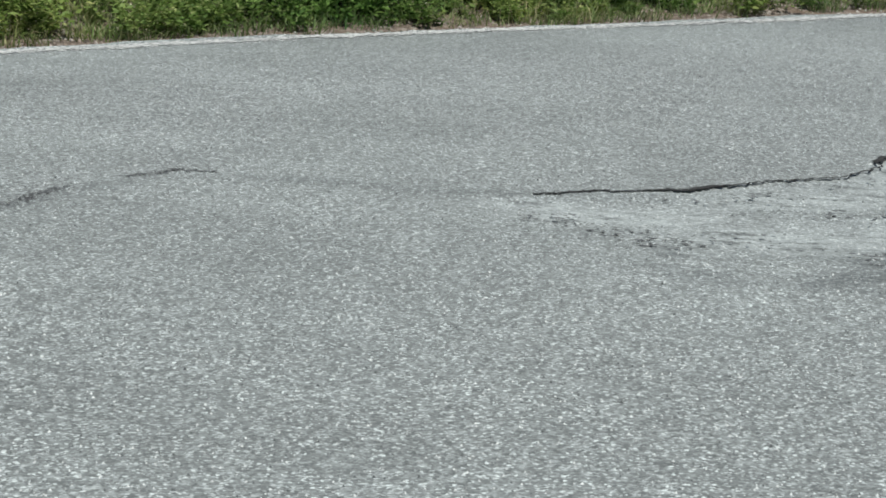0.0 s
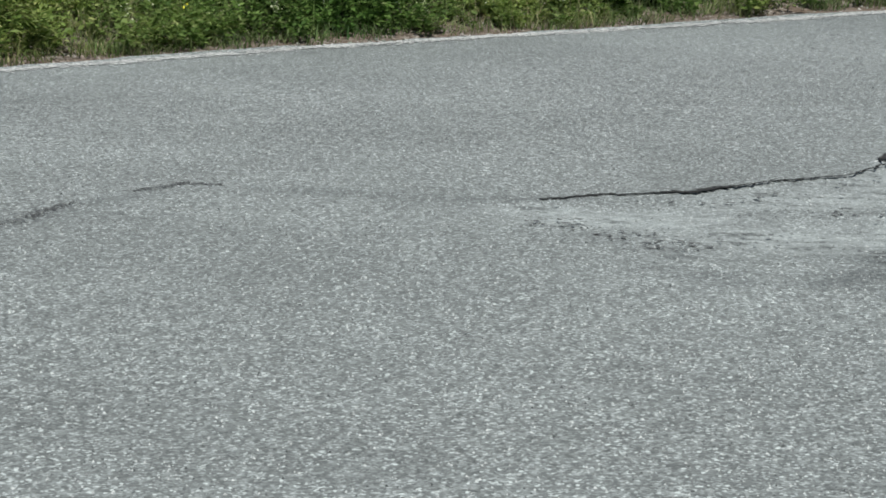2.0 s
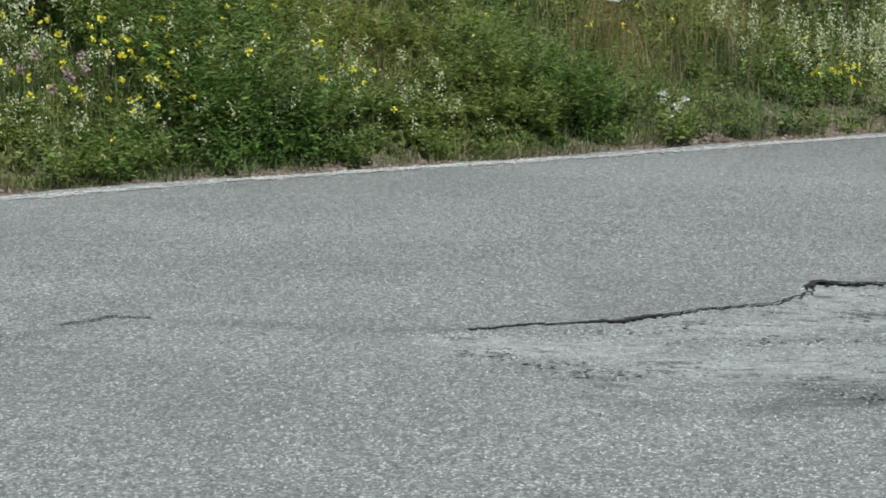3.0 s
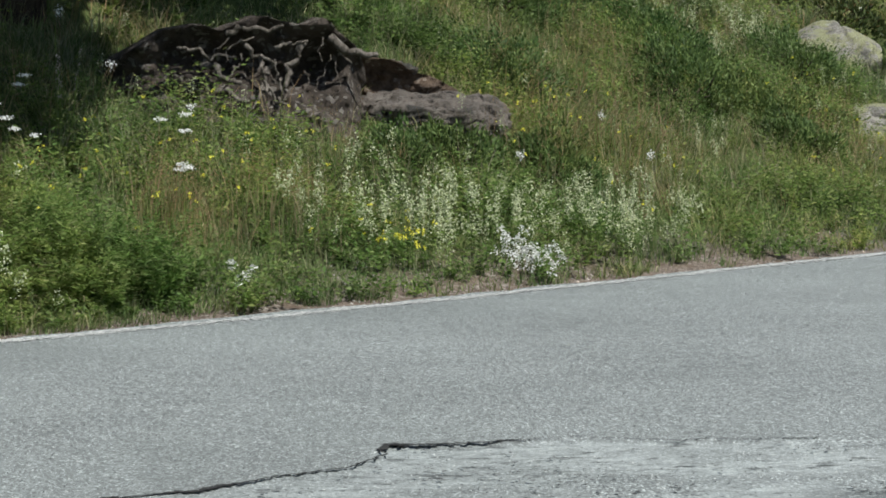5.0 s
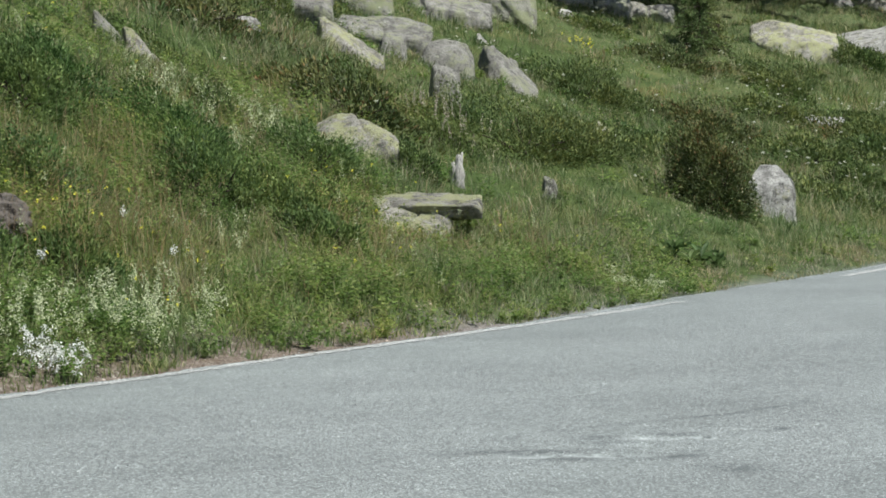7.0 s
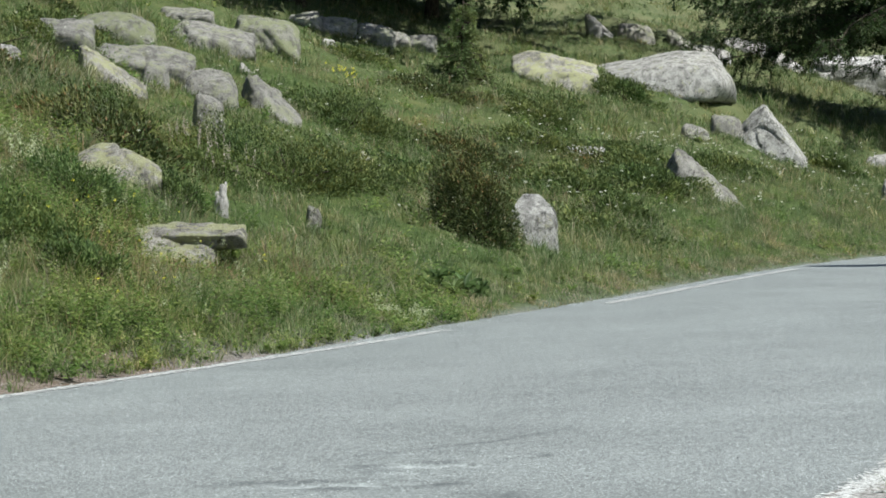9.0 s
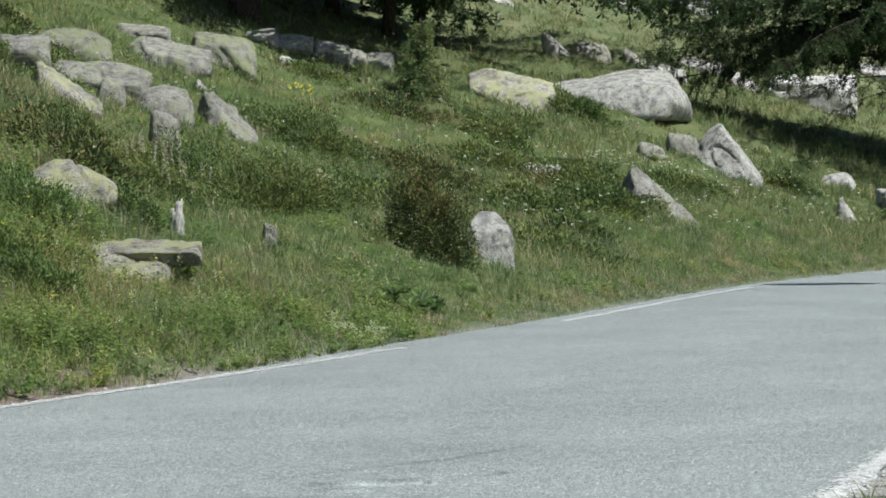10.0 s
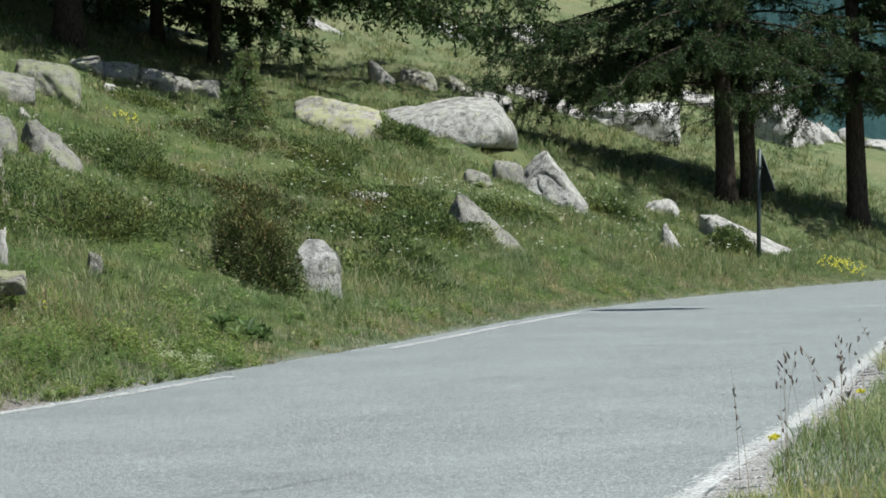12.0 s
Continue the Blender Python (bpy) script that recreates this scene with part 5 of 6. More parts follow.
herbs(2200, (2.2, 12, 0.8, 9), (0.22, 0.55), 8, 8, (0.035, 0.075), "leafy_herbs", "bright green leafy herbs on the slope", thin=0.0)
herbs(1300, (11, 34, 0.6, 6), (0.15, 0.36), 6, 6, (0.05, 0.10), "leafy_herbs", "green leafy herbs on the bank", thin=-0.05)
herbs(1700, (12, 45, 3, 22), (0.16, 0.42), 5, 6, (0.06, 0.12), "low_plants", "low green plants in the meadow", thin=-0.05)


def blossom(n, zone, tall, per, radius, size, name, label, material, thin=0.0, spot=None, stem=True, squash=1.3):
    """Flower heads of many small petals on thin stems."""
    if spot:
        cx, cy, cr = spot
        a, q = rng.uniform(0, 6.283, n), cr * np.sqrt(rng.uniform(0, 1, n))
        x, y = cx + q * np.cos(a), cy + q * np.sin(a)
        ok = np.ones(n, bool)
    else:
        x, y, s = along_bank(n, *zone)
        ok = free_of_stones(x, y, 0.05) & (rng.uniform(-0.6, 0.6, n) < vnoise(x / 0.9, y / 0.9, 91) + thin)
    x, y = x[ok], y[ok]
    m = len(x)
    base = on_ground(x, y)
    head = base + np.stack([rng.normal(0, 0.05, m), rng.normal(0, 0.05, m), rng.uniform(*tall, m)], -1)
    pos = head[:, None] + rand_dirs(m * per).reshape(m, per, 3) * (radius * np.array([1, 1, squash]) * rng.uniform(0.2, 1, (m, per, 1)))
    k = m * per
    v, f = leaf_array(pos.reshape(-1, 3), rand_dirs(k, 0.3), rand_dirs(k, 0.8) + [0, -0.6, 0.3], rng.uniform(*size, k), rng.uniform(*size, k) * 0.9)
    ob = tagged(solid(name, v, f, material, label=label), category="flowers", kind="stuff")
    if stem:
        b, g = blade_array(base, head[:, 2] - base[:, 2], np.full(m, 0.004), np.full(m, 0.05), rng.uniform(0, 6.283, m))
        tagged(solid("stem", b, g, HERB, ob), kind="stuff")
    return ob


CREAM_LABEL = "cream white frothy bedstraw blossom on thin stems"
for n, cx, cy, cr in ((26, 2.2, 13.4, 0.34), (40, 2.65, 13.4, 0.28), (34, 3.0, 13.75, 0.30), (10, 3.1, 14.2, 0.4), (26, 3.6, 14.0, 0.26), (46, 4.1, 14.35, 0.26), (30, 4.6, 14.8, 0.28), (10, 2.4, 14.3, 0.35)):
    blossom(n, None, (0.16, 0.42), 46, 0.034, (0.008, 0.016), "bedstraw", CREAM_LABEL, CREAM, spot=(cx, cy, cr), squash=3.0)
blossom(260, (-4, 1, 0.5, 2.0), (0.2, 0.5), 30, 0.06, (0.008, 0.015), "bedstraw", CREAM_LABEL, CREAM, -0.1)
blossom(300, (3, 11, 0.8, 6), (0.2, 0.45), 30, 0.035, (0.007, 0.014), "bedstraw", CREAM_LABEL, CREAM, -0.15, squash=2.6)
blossom(46, None, (0.2, 0.5), 40, 0.05, (0.010, 0.018), "bedstraw", CREAM_LABEL, CREAM, spot=(6.85, 21.6, 0.6), squash=2.4)
blossom(26, None, (0.2, 0.45), 36, 0.05, (0.010, 0.018), "bedstraw", CREAM_LABEL, CREAM, spot=(8.0, 22.2, 0.5), squash=2.4)
blossom(34, None, (0.04, 0.16), 40, 0.05, (0.008, 0.015), "bedstraw", CREAM_LABEL, CREAM, spot=(10.3, 19.25, 0.26), squash=0.9)
blossom(64, None, (0.07, 0.2), 22, 0.032, (0.008, 0.015), "campion", "patch of white flowers at the road edge", WHITE, spot=(3.42, 13.6, 0.24))
blossom(7, None, (0.06, 0.16), 16, 0.02, (0.015, 0.03), "daisies", "few white flowers at the road edge", WHITE, spot=(1.58, 12.33, 0.05))
blossom(420, (-3.5, 6, 0.6, 2.6), (0.22, 0.46), 6, 0.010, (0.010, 0.019), "buttercups", "small bright yellow flowers in the grass", YELLOW, -0.1)
blossom(26, None, (0.12, 0.3), 9, 0.012, (0.010, 0.018), "buttercups", "small bright yellow flowers in the grass", YELLOW, spot=(2.6, 13.25, 0.2))
blossom(140, (3, 12, 1, 7), (0.22, 0.4), 6, 0.010, (0.011, 0.018), "buttercups", "small bright yellow flowers in the grass", YELLOW, -0.2)
blossom(110, None, (0.15, 0.42), 9, 0.02, (0.018, 0.032), "ragwort", "yellow flowers at the roadside", YELLOW, spot=(42.0, 43.4, 0.6))
blossom(26, None, (0.25, 0.4), 8, 0.02, (0.016, 0.03), "ragwort", "yellow flowers in the meadow", YELLOW, spot=(21.9, 43.0, 0.35))
blossom(7, None, (0.25, 0.42), 40, 0.022, (0.01, 0.018), "clover", "dull pink clover heads in the grass", PINK, spot=(-1.40, 10.35, 0.2))
blossom(10, (0.8, 6, 0.9, 4), (0.35, 0.5), 60, 0.035, (0.008, 0.013), "umbels", "flat white umbel flowers above the herbs", WHITE, 0.6)
for ux, uy, uz in ((0.39, 13.94, 0.55), (0.18, 13.8, 0.55), (0.40, 12.89, 0.55), (1.31, 13.39, 0.55), (1.33, 12.68, 0.5), (0.31, 13.7, 0.5)):
    blossom(3, None, (uz - 0.06, uz + 0.06), 70, 0.045, (0.008, 0.013), "umbels", "flat white umbel flowers above the herbs", WHITE, spot=(ux, uy, 0.06), squash=0.25)
RUSTY = "reddish brown haze of sorrel seed heads in the grass"
for n, cx, cy, cr, size in ((52, 1.35, 12.75, 0.28, 0.007), (30, 1.95, 13.1, 0.25, 0.007), (36, 1.25, 12.95, 0.2, 0.007), (22, 1.95, 13.5, 0.25, 0.007), (60, 4.95, 16.7, 0.5, 0.008), (50, 5.35, 18.1, 0.5, 0.008), (46, 5.5, 19.2, 0.5, 0.008), (34, 7.3, 18.7, 0.4, 0.008), (30, 7.2, 21.1, 0.35, 0.009), (40, 4.3, 17.2, 0.4, 0.008), (30, 4.0, 15.7, 0.35, 0.007),
                            (26, 22.0, 39.2, 1.0, 0.012), (18, 29.7, 47.4, 0.8, 0.014), (12, 20.7, 42.4, 0.5, 0.014), (16, 2.6, 14.6, 0.3, 0.008)):
    m = n * (4 if cx < 8 else 4)
    a, q = rng.uniform(0, 6.283, m), cr * 1.15 * np.sqrt(rng.uniform(0, 1, m))
    x, y = cx + q * np.cos(a), cy + q * np.sin(a)
    tagged(solid("sorrel_stalks", *blade_array(on_ground(x, y), rng.uniform(0.28, 0.58, m), rng.uniform(0.3, 0.6, m) * size, rng.uniform(0.1, 0.7, m), rng.normal(0.6, 0.9, m), True), RED_GRASS, label=RUSTY), category="grass", kind="stuff")
    blossom(n, None, (0.30, 0.52), 16, 0.07 if cx < 8 else 0.16, (size * 0.7, size * 1.3), "sorrel", RUSTY, RUST, spot=(cx, cy, cr), squash=2.0)
blossom(200, (-4.2, 0.3, 0.4, 1.9), (0.24, 0.5), 12, 0.013, (0.012, 0.022), "buttercups", "small bright yellow flowers in the grass", YELLOW, 0.3)
blossom(16, None, (0.2, 0.42), 14, 0.013, (0.012, 0.020), "buttercups", "small bright yellow flowers in the grass", YELLOW, spot=(-1.0, 10.75, 0.22))
blossom(2600, (11, 48, 0.8, 22), (0.26, 0.54), 9, 0.07, (0.014, 0.026), "grass_plumes", "pale feathery seed heads of meadow grass", PLUME, 0.2, stem=False)
blossom(70, (-3.2, 0.4, 0.4, 1.1), (0.14, 0.34), 12, 0.012, (0.010, 0.018), "buttercups", "small bright yellow flowers in the grass", YELLOW, 0.4)
blossom(200, (-3.2, 0.8, 0.38, 1.1), (0.10, 0.32), 30, 0.035, (0.007, 0.013), "bedstraw", CREAM_LABEL, CREAM, 0.2, squash=1.8)
blossom(330, (-4.2, 1.2, 0.36, 1.6), (0.2, 0.54), 34, 0.045, (0.008, 0.015), "bedstraw", CREAM_LABEL, CREAM, 0.3)
blossom(1, None, (0.20, 0.22), 40, 0.02, (0.014, 0.022), "hawkweed", "single yellow flower on the gravel shoulder", YELLOW, spot=(7.12, 7.78, 0.01), squash=0.4)
blossom(1, None, (0.20, 0.22), 40, 0.022, (0.016, 0.024), "hawkweed", "single yellow flower on the gravel shoulder", YELLOW, spot=(9.48, 9.75, 0.01), squash=0.4)
blossom(620, (11, 40, 2.5, 18), (0.34, 0.52), 14, 0.03, (0.010, 0.019), "yarrow", "white umbel flowers scattered in the meadow", UMBEL, -0.1, squash=0.35)
blossom(460, (24, 44, 2.0, 9), (0.34, 0.6), 14, 0.04, (0.014, 0.026), "yarrow", "white umbel flowers scattered in the meadow", UMBEL, 0.0, squash=0.35)


def broadleaf(x, y, size, seed):
    """A rosette of large ribbed leaves, each a part."""
    r = np.random.default_rng(seed)
    top = tagged(new("broadleaf_plant"), "bright green plant with large broad leaves on the verge", "plant", "broad-leaved plants")
    top.location = (x, y, float(height(x, y)[0]))
    for k in range(22):
        a, rise = r.uniform(0, 6.283), r.uniform(0.35, 1.3)
        out, side = np.array([math.cos(a), math.sin(a), 0]), np.array([-math.sin(a), math.cos(a), 0])
        long, wide = size * r.uniform(0.6, 1.1), size * r.uniform(0.22, 0.34)
        s = np.linspace(0, 1, 7)[:, None]
        mid = out * long * s * 0.8 + np.array([0, 0, 1]) * (long * rise * s - 0.55 * long * s ** 2 + r.uniform(0, 0.1))
        half = side * wide * 0.5 * np.sin(np.pi * np.clip(s * 0.92 + 0.06, 0, 1)) ** 0.8
        v = np.concatenate([mid - half + [0, 0, 0.03], mid, mid + half + [0, 0, 0.03]])
        i = np.arange(6)
        solid("leaf", v, np.vstack([np.stack([i, i + 1, i + 8, i + 7], -1), np.stack([i + 7, i + 8, i + 15, i + 14], -1)]), BROAD, top, smooth=True)


for k, (px, py, ps) in enumerate(((11.96, 21.1, 0.20), (12.25, 21.4, 0.22), (11.7, 21.2, 0.16), (12.5, 21.5, 0.15), (12.05, 21.6, 0.22), (11.5, 20.8, 0.13))):
    broadleaf(px, py, ps, 90 + k)


def spikes(n, spot, tall, label):
    """Upright flower spikes."""
    cx, cy, cr = spot
    a, q = rng.uniform(0, 6.283, n), cr * np.sqrt(rng.uniform(0, 1, n))
    for k in range(n):
        px, py = cx + q[k] * math.cos(a[k]), cy + q[k] * math.sin(a[k])
        ob = tagged(new("flower_spike"), label, "flower", "pale flower spikes")
        ob.location = (px, py, float(height(px, py)[0]))
        t, lean = rng.uniform(*tall), rng.normal(0, 0.05, 2)
        run = np.array([(lean[0] * s, lean[1] * s, t * s) for s in np.linspace(0, 1, 9)])
        solid("stalk", *tube(run[:7], np.full(7, 0.004), 4), HERB, ob)
        m = 44
        up = rng.uniform(0.62, 1.0, m)
        ang = rng.uniform(0, 6.283, m)
        side = np.stack([np.cos(ang), np.sin(ang), 0.5 + 0 * ang], -1)
        at = np.stack([lean[0] * up, lean[1] * up, t * up], -1) + side * 0.004
        solid("head", *leaf_array(at, side, np.array([0, 0, 1.0]) + rng.normal(0, 0.4, (m, 3)), rng.uniform(0.010, 0.022, m) * (1.25 - 0.6 * (up - 0.62) / 0.38), rng.uniform(0.007, 0.013, m)), SPIKE, ob, "pale pink flower head")


spikes(26, (11.25, 25.6, 0.55), (0.38, 0.6), "pale pink bistort spike in the grass")
spikes(3, (0.75, 14.3, 0.12), (0.5, 0.7), "tall pale flower spike above the herbs")


# near shoulder on the valley side
n = 42000
u = u_of(1.5) + (u_of(15) - u_of(1.5)) * rng.uniform(0, 1, n) ** 1.3
v_off = 0.2 + 2.7 * rng.uniform(0, 1, n) ** 1.1
ex, ey = np.interp(u, ALONG, EDGE[:, 0]), np.interp(u, ALONG, EDGE[:, 1])
tx, ty = np.interp(u, ALONG, TANGENT[:, 0]), np.interp(u, ALONG, TANGENT[:, 1])
v_off = v_off + road_width(ex)
x, y = ex + ty * v_off, ey - tx * v_off
ok = np.hypot(x, y) > 6.5
ok &= v_off > road_width(ex) + 0.27 + 0.16 * vnoise(x * 1.5, y * 1.5, 75)
x, y = x[ok], y[ok]
tagged(solid("shoulder_grass", *blade_array(on_ground(x, y, -0.01), rng.uniform(0.07, 0.25, len(x)) * (0.8 + 0.5 * vnoise(x, y, 76)), rng.uniform(0.003, 0.007, len(x)), rng.uniform(0.3, 1.6, len(x)), rng.uniform(0, 6.283, len(x))), GRASS,
             label="green grass on the near road shoulder"), category="grass", kind="stuff")

x, y = rng.uniform(-9, 9, 9000), rng.uniform(-9, 5, 9000)
d, k = edge_offset(x, y)
ok = (-d > road_width(EDGE[k, 0]) + 0.4 + 0.2 * vnoise(x * 1.5, y * 1.5, 75)) & (np.hypot(x, y) > 0.5)
x, y = x[ok], y[ok]
tagged(solid("shoulder_grass", *blade_array(on_ground(x, y, -0.01), rng.uniform(0.05, 0.16, len(x)), rng.uniform(0.004, 0.008, len(x)), rng.uniform(0.2, 1.2, len(x)), rng.uniform(0, 6.283, len(x))), GRASS,
             label="short green grass on the near road shoulder"), category="grass", kind="stuff")


def seed_stalk(x, y, tall, seed):
    r = np.random.default_rng(seed)
    top = tagged(new("seed_stalk"), "thin dry grass stalk with dark seed heads", "grass stalk", "seed stalks on the shoulder")
    top.location = (x, y, float(height(x, y)[0]))
    lean = r.normal(0, 0.10, 2) + np.array([-0.6, 0.8]) * r.uniform(0.0, 0.12)
    run = np.array([(lean[0] * s * s * tall, lean[1] * s * s * tall, s * tall) for s in np.linspace(0, 1, 7)])
    solid("stalk", *tube(run, np.linspace(0.0014, 0.0008, 7), 4), RED_GRASS, top)
    m = int(r.integers(2, 6))
    at = r.uniform(0.72, 1.0, m)
    pos = np.stack([np.interp(at, np.linspace(0, 1, 7), run[:, k]) for k in range(3)], -1) + r.normal(0, 0.012, (m, 3))
    for q in range(m):
        up = unit(r.normal(0, 0.5, 3) + [0, 0, 1.0])
        ln, th = r.uniform(0.015, 0.04), r.uniform(0.0025, 0.006)
        solid("seed_head", *tube(pos[q] + up * np.linspace(0, ln, 4)[:, None], [th * 0.4, th, th * 0.9, th * 0.2], 5), SEED, top, "dark brown seed head")


for k in range(32):
    uu = u_of(2.6 + 6.5 * rng.uniform(0, 1) ** 1.4)
    exk, eyk = np.interp(uu, ALONG, EDGE[:, 0]), np.interp(uu, ALONG, EDGE[:, 1])
    off_k = road_width(exk) + 0.24 + abs(rng.normal(0, 0.3))
    txk, tyk = np.interp(uu, ALONG, TANGENT[:, 0]), np.interp(uu, ALONG, TANGENT[:, 1])
    seed_stalk(exk + tyk * off_k, eyk - txk * off_k, rng.uniform(0.3, 0.62), 300 + k)
# ---- larches ----
def larch(x, y, tall, girth, first, reach, seed, label, lean=(0.0, 0.0), tufts=9000, limbs=44, tuft=(0.07, 0.16), low=(), crowd=1.15, wide=(0.15, 0.28), dense=16, hang=1.0, needles=LARCH, coarse=3.0, plain_up=0.43):
    """Trunk, drooping limbs with hanging twigs, and needle tufts along them."""
    r = np.random.default_rng(seed)
    top = tagged(new("larch_tree"), label, "tree", "larches")
    top.location = (x, y, float(height(x, y)[0]))
    s = np.linspace(0, 1, 16)
    spine = np.stack([lean[0] * s * tall + 0.06 * np.sin(s * 5 + seed), lean[1] * s * tall + 0.06 * np.cos(s * 4 + seed), s * tall - 0.25], -1)
    rad = girth / 2 * (1 - s) ** 0.8 + 0.02
    rad[0] *= 1.35
    solid("trunk", *tube(spine, rad, 12), BARK, top, "dark furrowed bark trunk", smooth=True)
    heads, ways = [], []
    for k in range(limbs + len(low)):
        at = first + (1 - first) * (k / limbs) ** crowd if k < limbs else low[k - limbs][1]
        root = np.array([np.interp(at, s, spine[:, q]) for q in range(3)])
        long = reach * (1 - 0.85 * (at - first) / (1 - first)) * r.uniform(0.7, 1.1) if k < limbs else low[k - limbs][2]
        a = k * 2.4 + r.normal(0, 0.3) if k < limbs else low[k - limbs][0]
        out = np.array([math.cos(a), math.sin(a), 0])
        t = np.linspace(0, 1, 9)
        run = root + out * (t * long)[:, None] + np.array([0, 0, 1]) * (0.05 * long * t - (0.30 if k < limbs else 0.20) * long * t ** 2 + 0.10 * long * t ** 4)[:, None]
        run += np.cumsum(r.normal(0, 0.02 * long, (9, 3)), axis=0) * t[:, None]
        wood = [tube(run, np.linspace(0.05 * girth + 0.018, 0.008, 9), 5)]
        twigs = int((10 + long * 5) * (1 if k < limbs else 2))
        for b in range(twigs):
            tb = r.uniform(0.15, 1.0)
            start = np.array([np.interp(tb, t, run[:, q]) for q in range(3)])
            side = np.cross(out, [0, 0, 1]) * r.choice([-1, 1])
            go = unit(out * r.uniform(0.1, 0.8) + side * r.uniform(0.1, 0.9) + np.array([0, 0, -r.uniform(0.15, 1.1)]))
            ln = r.uniform(0.35, 1.0) * (0.25 + 0.14 * long)
            end = start + go * ln + np.array([0, 0, -0.12 * ln])
            wood.append(tube(np.array([start, (start + end) / 2 + r.normal(0, 0.02, 3), end]), [0.010, 0.008, 0.005], 3, False))
            m = max(3, int(ln * dense))
            w = r.uniform(0, 1, (m, 1))
            heads.append(start + (end - start) * w + r.normal(0, 0.03, (m, 3)))
            ways.append(np.tile(go, (m, 1)))
        solid("branch", *join(wood), BARK, top)
    p, g = np.vstack(heads), np.vstack(ways)
    fan = max(1, round(tufts / len(p)))
    p, g = np.repeat(p, fan, 0), np.repeat(g, fan, 0)
    d = unit(r.normal(size=p.shape) + g * 0.7)
    # upper tufts, mostly out of view, are enlarged by coarse to deepen the shade
    size = r.uniform(*tuft, len(p)) * np.where(p[:, 2] > plain_up * tall, coarse, 1.0)
    size = size * np.where(p[:, 2] < 0.24 * tall, hang, 1.0)
    v, f = needle_array(p, d, unit(r.normal(size=p.shape)), size, size * np.where(p[:, 2] > plain_up * tall, wide[1], wide[0]))
    solid("crown", v, f, needles, top, "soft green larch needles")
    return top


larch(46.4, 52.7, 12.5, 0.60, 0.35, 6.5, 1, "tall larch with a dark trunk and low drooping boughs", (-0.03, 0.0), 125000, 54, wide=(0.2, 0.5),
      low=((2.42, 0.30, 7.2), (2.9, 0.35, 6.4), (1.9, 0.36, 6.6), (2.2, 0.40, 7.6), (2.65, 0.45, 7.8), (1.6, 0.43, 5.6), (3.1, 0.48, 6.0), (2.4, 0.50, 7.0), (3.5, 0.36, 5.0), (4.2, 0.37, 5.0), (5.2, 0.39, 4.6), (2.42, 0.72, 9.8), (2.6, 0.68, 9.0)), plain_up=0.62)
larch(47.7, 53.2, 12.5, 0.52, 0.35, 5.0, 2, "tall larch growing close beside another trunk", (-0.01, 0.01), 44000, 44, wide=(0.2, 0.5), plain_up=0.62)
# first four limbs in low are added to shade the grass by the trunk
larch(50.5, 51.5, 12.5, 0.66, 0.32, 6.0, 3, "tall larch with a straight dark trunk", (0.01, 0.0), 85000, 50, wide=(0.2, 0.5), low=((4.7, 0.43, 6.5), (5.5, 0.48, 6.5), (5.0, 0.58, 6.5), (5.1, 0.72, 6.0), (3.3, 0.35, 6.0), (4.2, 0.37, 6.0), (5.2, 0.36, 5.5), (0.2, 0.35, 5.0), (2.6, 0.39, 5.5), (5.8, 0.39, 5.5)), plain_up=0.62)
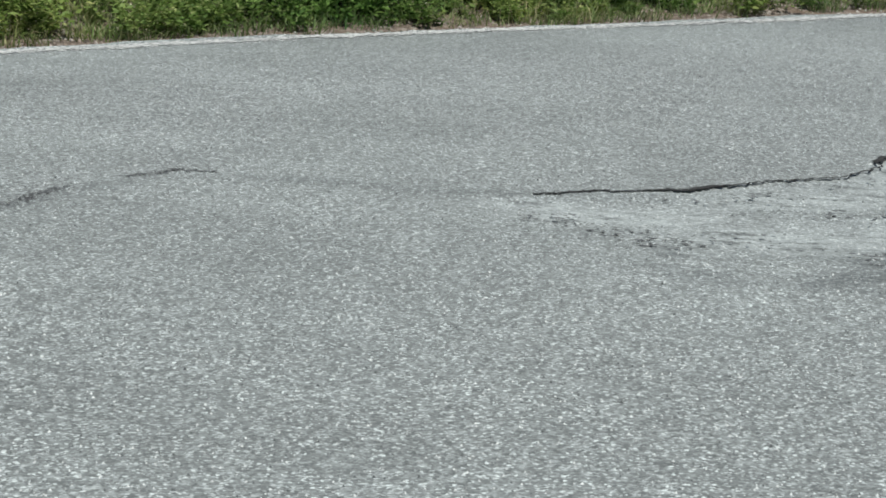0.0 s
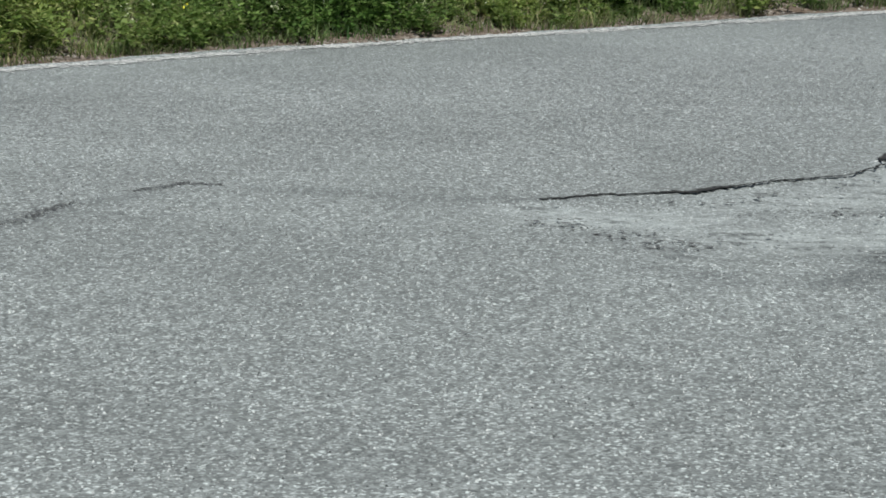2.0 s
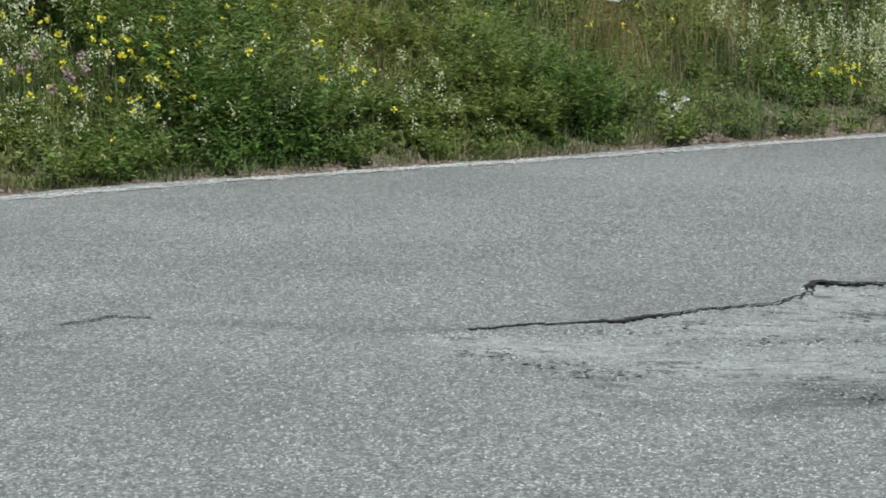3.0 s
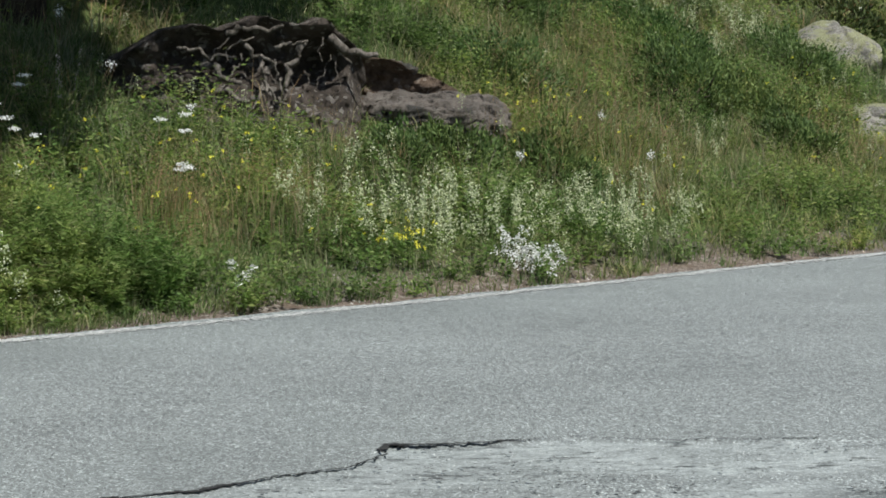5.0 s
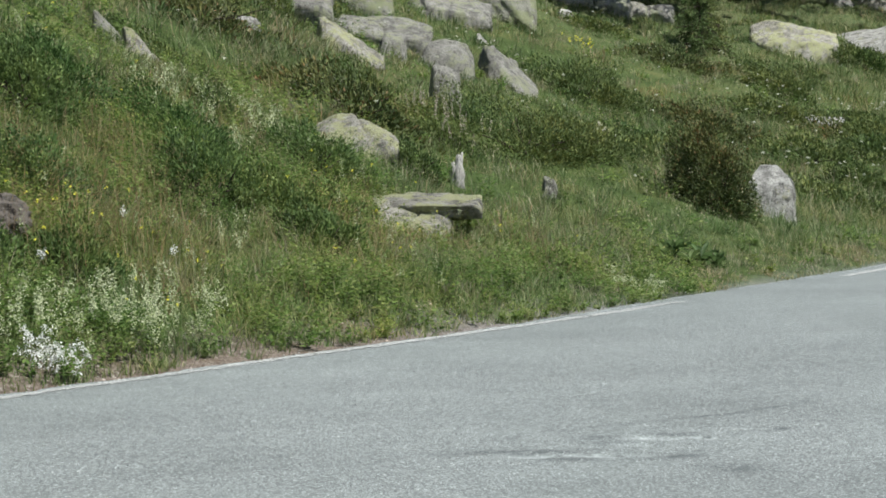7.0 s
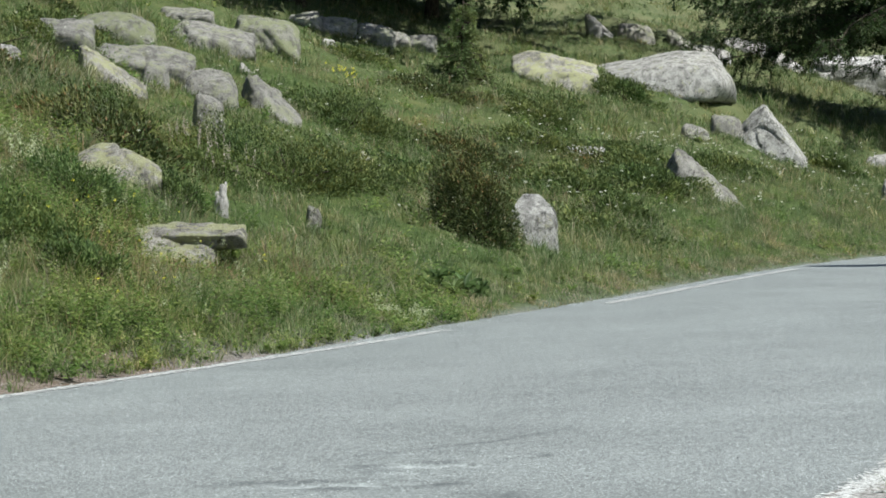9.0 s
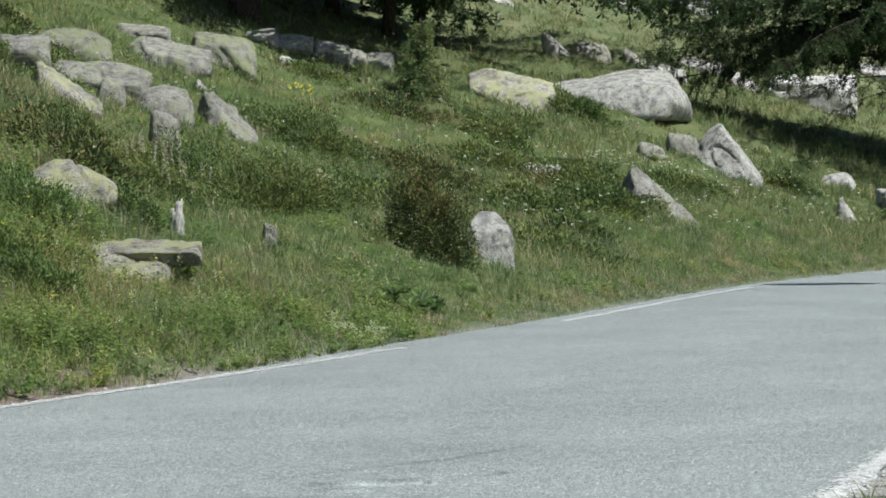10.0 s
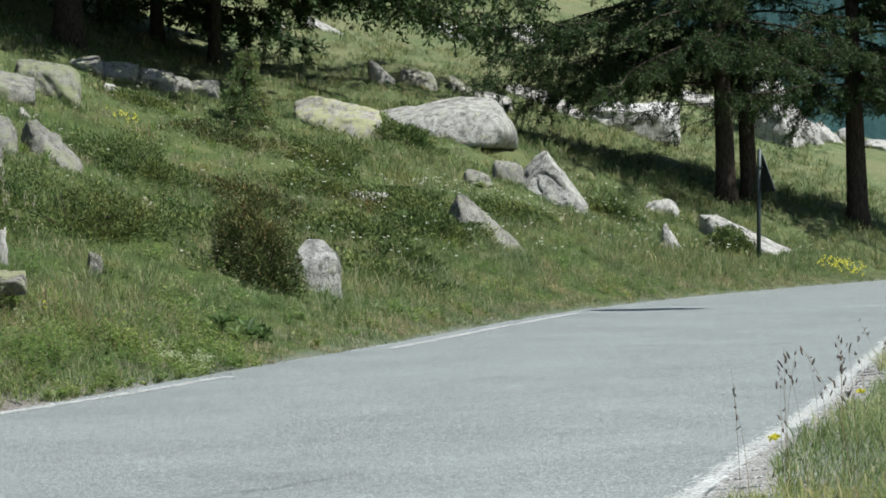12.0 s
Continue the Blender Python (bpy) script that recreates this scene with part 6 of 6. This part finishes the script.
# limbs in low run out of view, added to shade the slope
larch(29.3, 60.9, 17, 0.80, 0.30, 9.0, 4, "stout larch shading the upper slope", (0.02, -0.03), 34000, 54, low=((-1.2, 0.31, 9.5), (-1.4, 0.33, 10.0), (-1.6, 0.31, 9.5), (-1.0, 0.34, 10.0), (-1.8, 0.33, 9.0), (-0.8, 0.33, 9.5), (0.0, 0.36, 9.5), (0.4, 0.38, 10.0), (0.75, 0.40, 9.5), (0.2, 0.44, 10.5), (0.6, 0.46, 10.5), (-0.3, 0.42, 9.0), (-0.8, 0.36, 7.0), (-1.2, 0.38, 6.5), (-1.6, 0.40, 6.0), (-0.5, 0.40, 8.0), (0.2, 0.36, 10.0), (3.4, 0.36, 7.0), (2.9, 0.38, 7.0), (-2.2, 0.36, 6.0), (-2.8, 0.38, 6.0)), tuft=(0.35, 0.7), crowd=1.9, wide=(0.34, 0.5), dense=8, hang=0.42)
# all but the last four limbs in low are unseen, added for shade
larch(36.6, 65.6, 17, 0.36, 0.30, 5.5, 6, "larch shading the upper slope", (0.02, -0.03), 26000, 54, low=((0.0, 0.36, 6.0), (0.5, 0.38, 6.0), (1.2, 0.40, 6.0), (-0.65, 0.40, 5.5), (1.8, 0.43, 6.0), (2.4, 0.45, 6.0), (-0.15, 0.19, 11.0), (0.1, 0.205, 10.5), (-0.4, 0.195, 9.5), (-0.25, 0.21, 11.5)), tuft=(0.35, 0.7), crowd=1.9, wide=(0.34, 0.5), dense=8, hang=0.42)
# unseen tree; its lean and low limbs are set to shade the bank
larch(0.4, 17.0, 11, 0.5, 0.32, 4.6, 7, "leaning unseen larch, placed to shade the bank beside bare roots", (0.10, -0.25), 12000, 32, tuft=(0.16, 0.30), crowd=1.4,
      low=((-1.8, 0.45, 4.0), (-1.4, 0.45, 3.6), (-1.6, 0.50, 4.2), (-1.1, 0.42, 2.6), (-2.2, 0.45, 4.0), (-1.0, 0.50, 3.4), (-0.8, 0.48, 3.2), (-1.25, 0.55, 4.2)))
# unseen tree, added so that its crown casts a shadow on the road
larch(29.5, 23.6, 14.6, 0.16, 0.89, 0.55, 8, "slender unseen larch on the valley side, added to shadow the road", (0.0, 0.0), 3000, 14, tuft=(0.06, 0.12))
larch(29.9, 52.0, 2.3, 0.07, 0.06, 1.0, 21, "bushy young larch standing in the meadow", (0.0, 0.0), 14000, 40, tuft=(0.05, 0.11), wide=(0.2, 0.2), dense=26, needles=YOUNG_LARCH, coarse=1.0)
larch(36.2, 68.6, 17, 0.40, 0.07, 6.5, 23, "larch with boughs sweeping down to the shaded slope", (0.0, 0.0), 60000, 60, tuft=(0.12, 0.26), wide=(0.3, 0.4), dense=14, coarse=1.5)
larch(53.9, 50.0, 12.5, 0.55, 0.44, 5.5, 25, "larch beside the bend, shading the grass", (0.0, 0.0), 40000, 44, tuft=(0.09, 0.2), wide=(0.2, 0.4), plain_up=0.62)
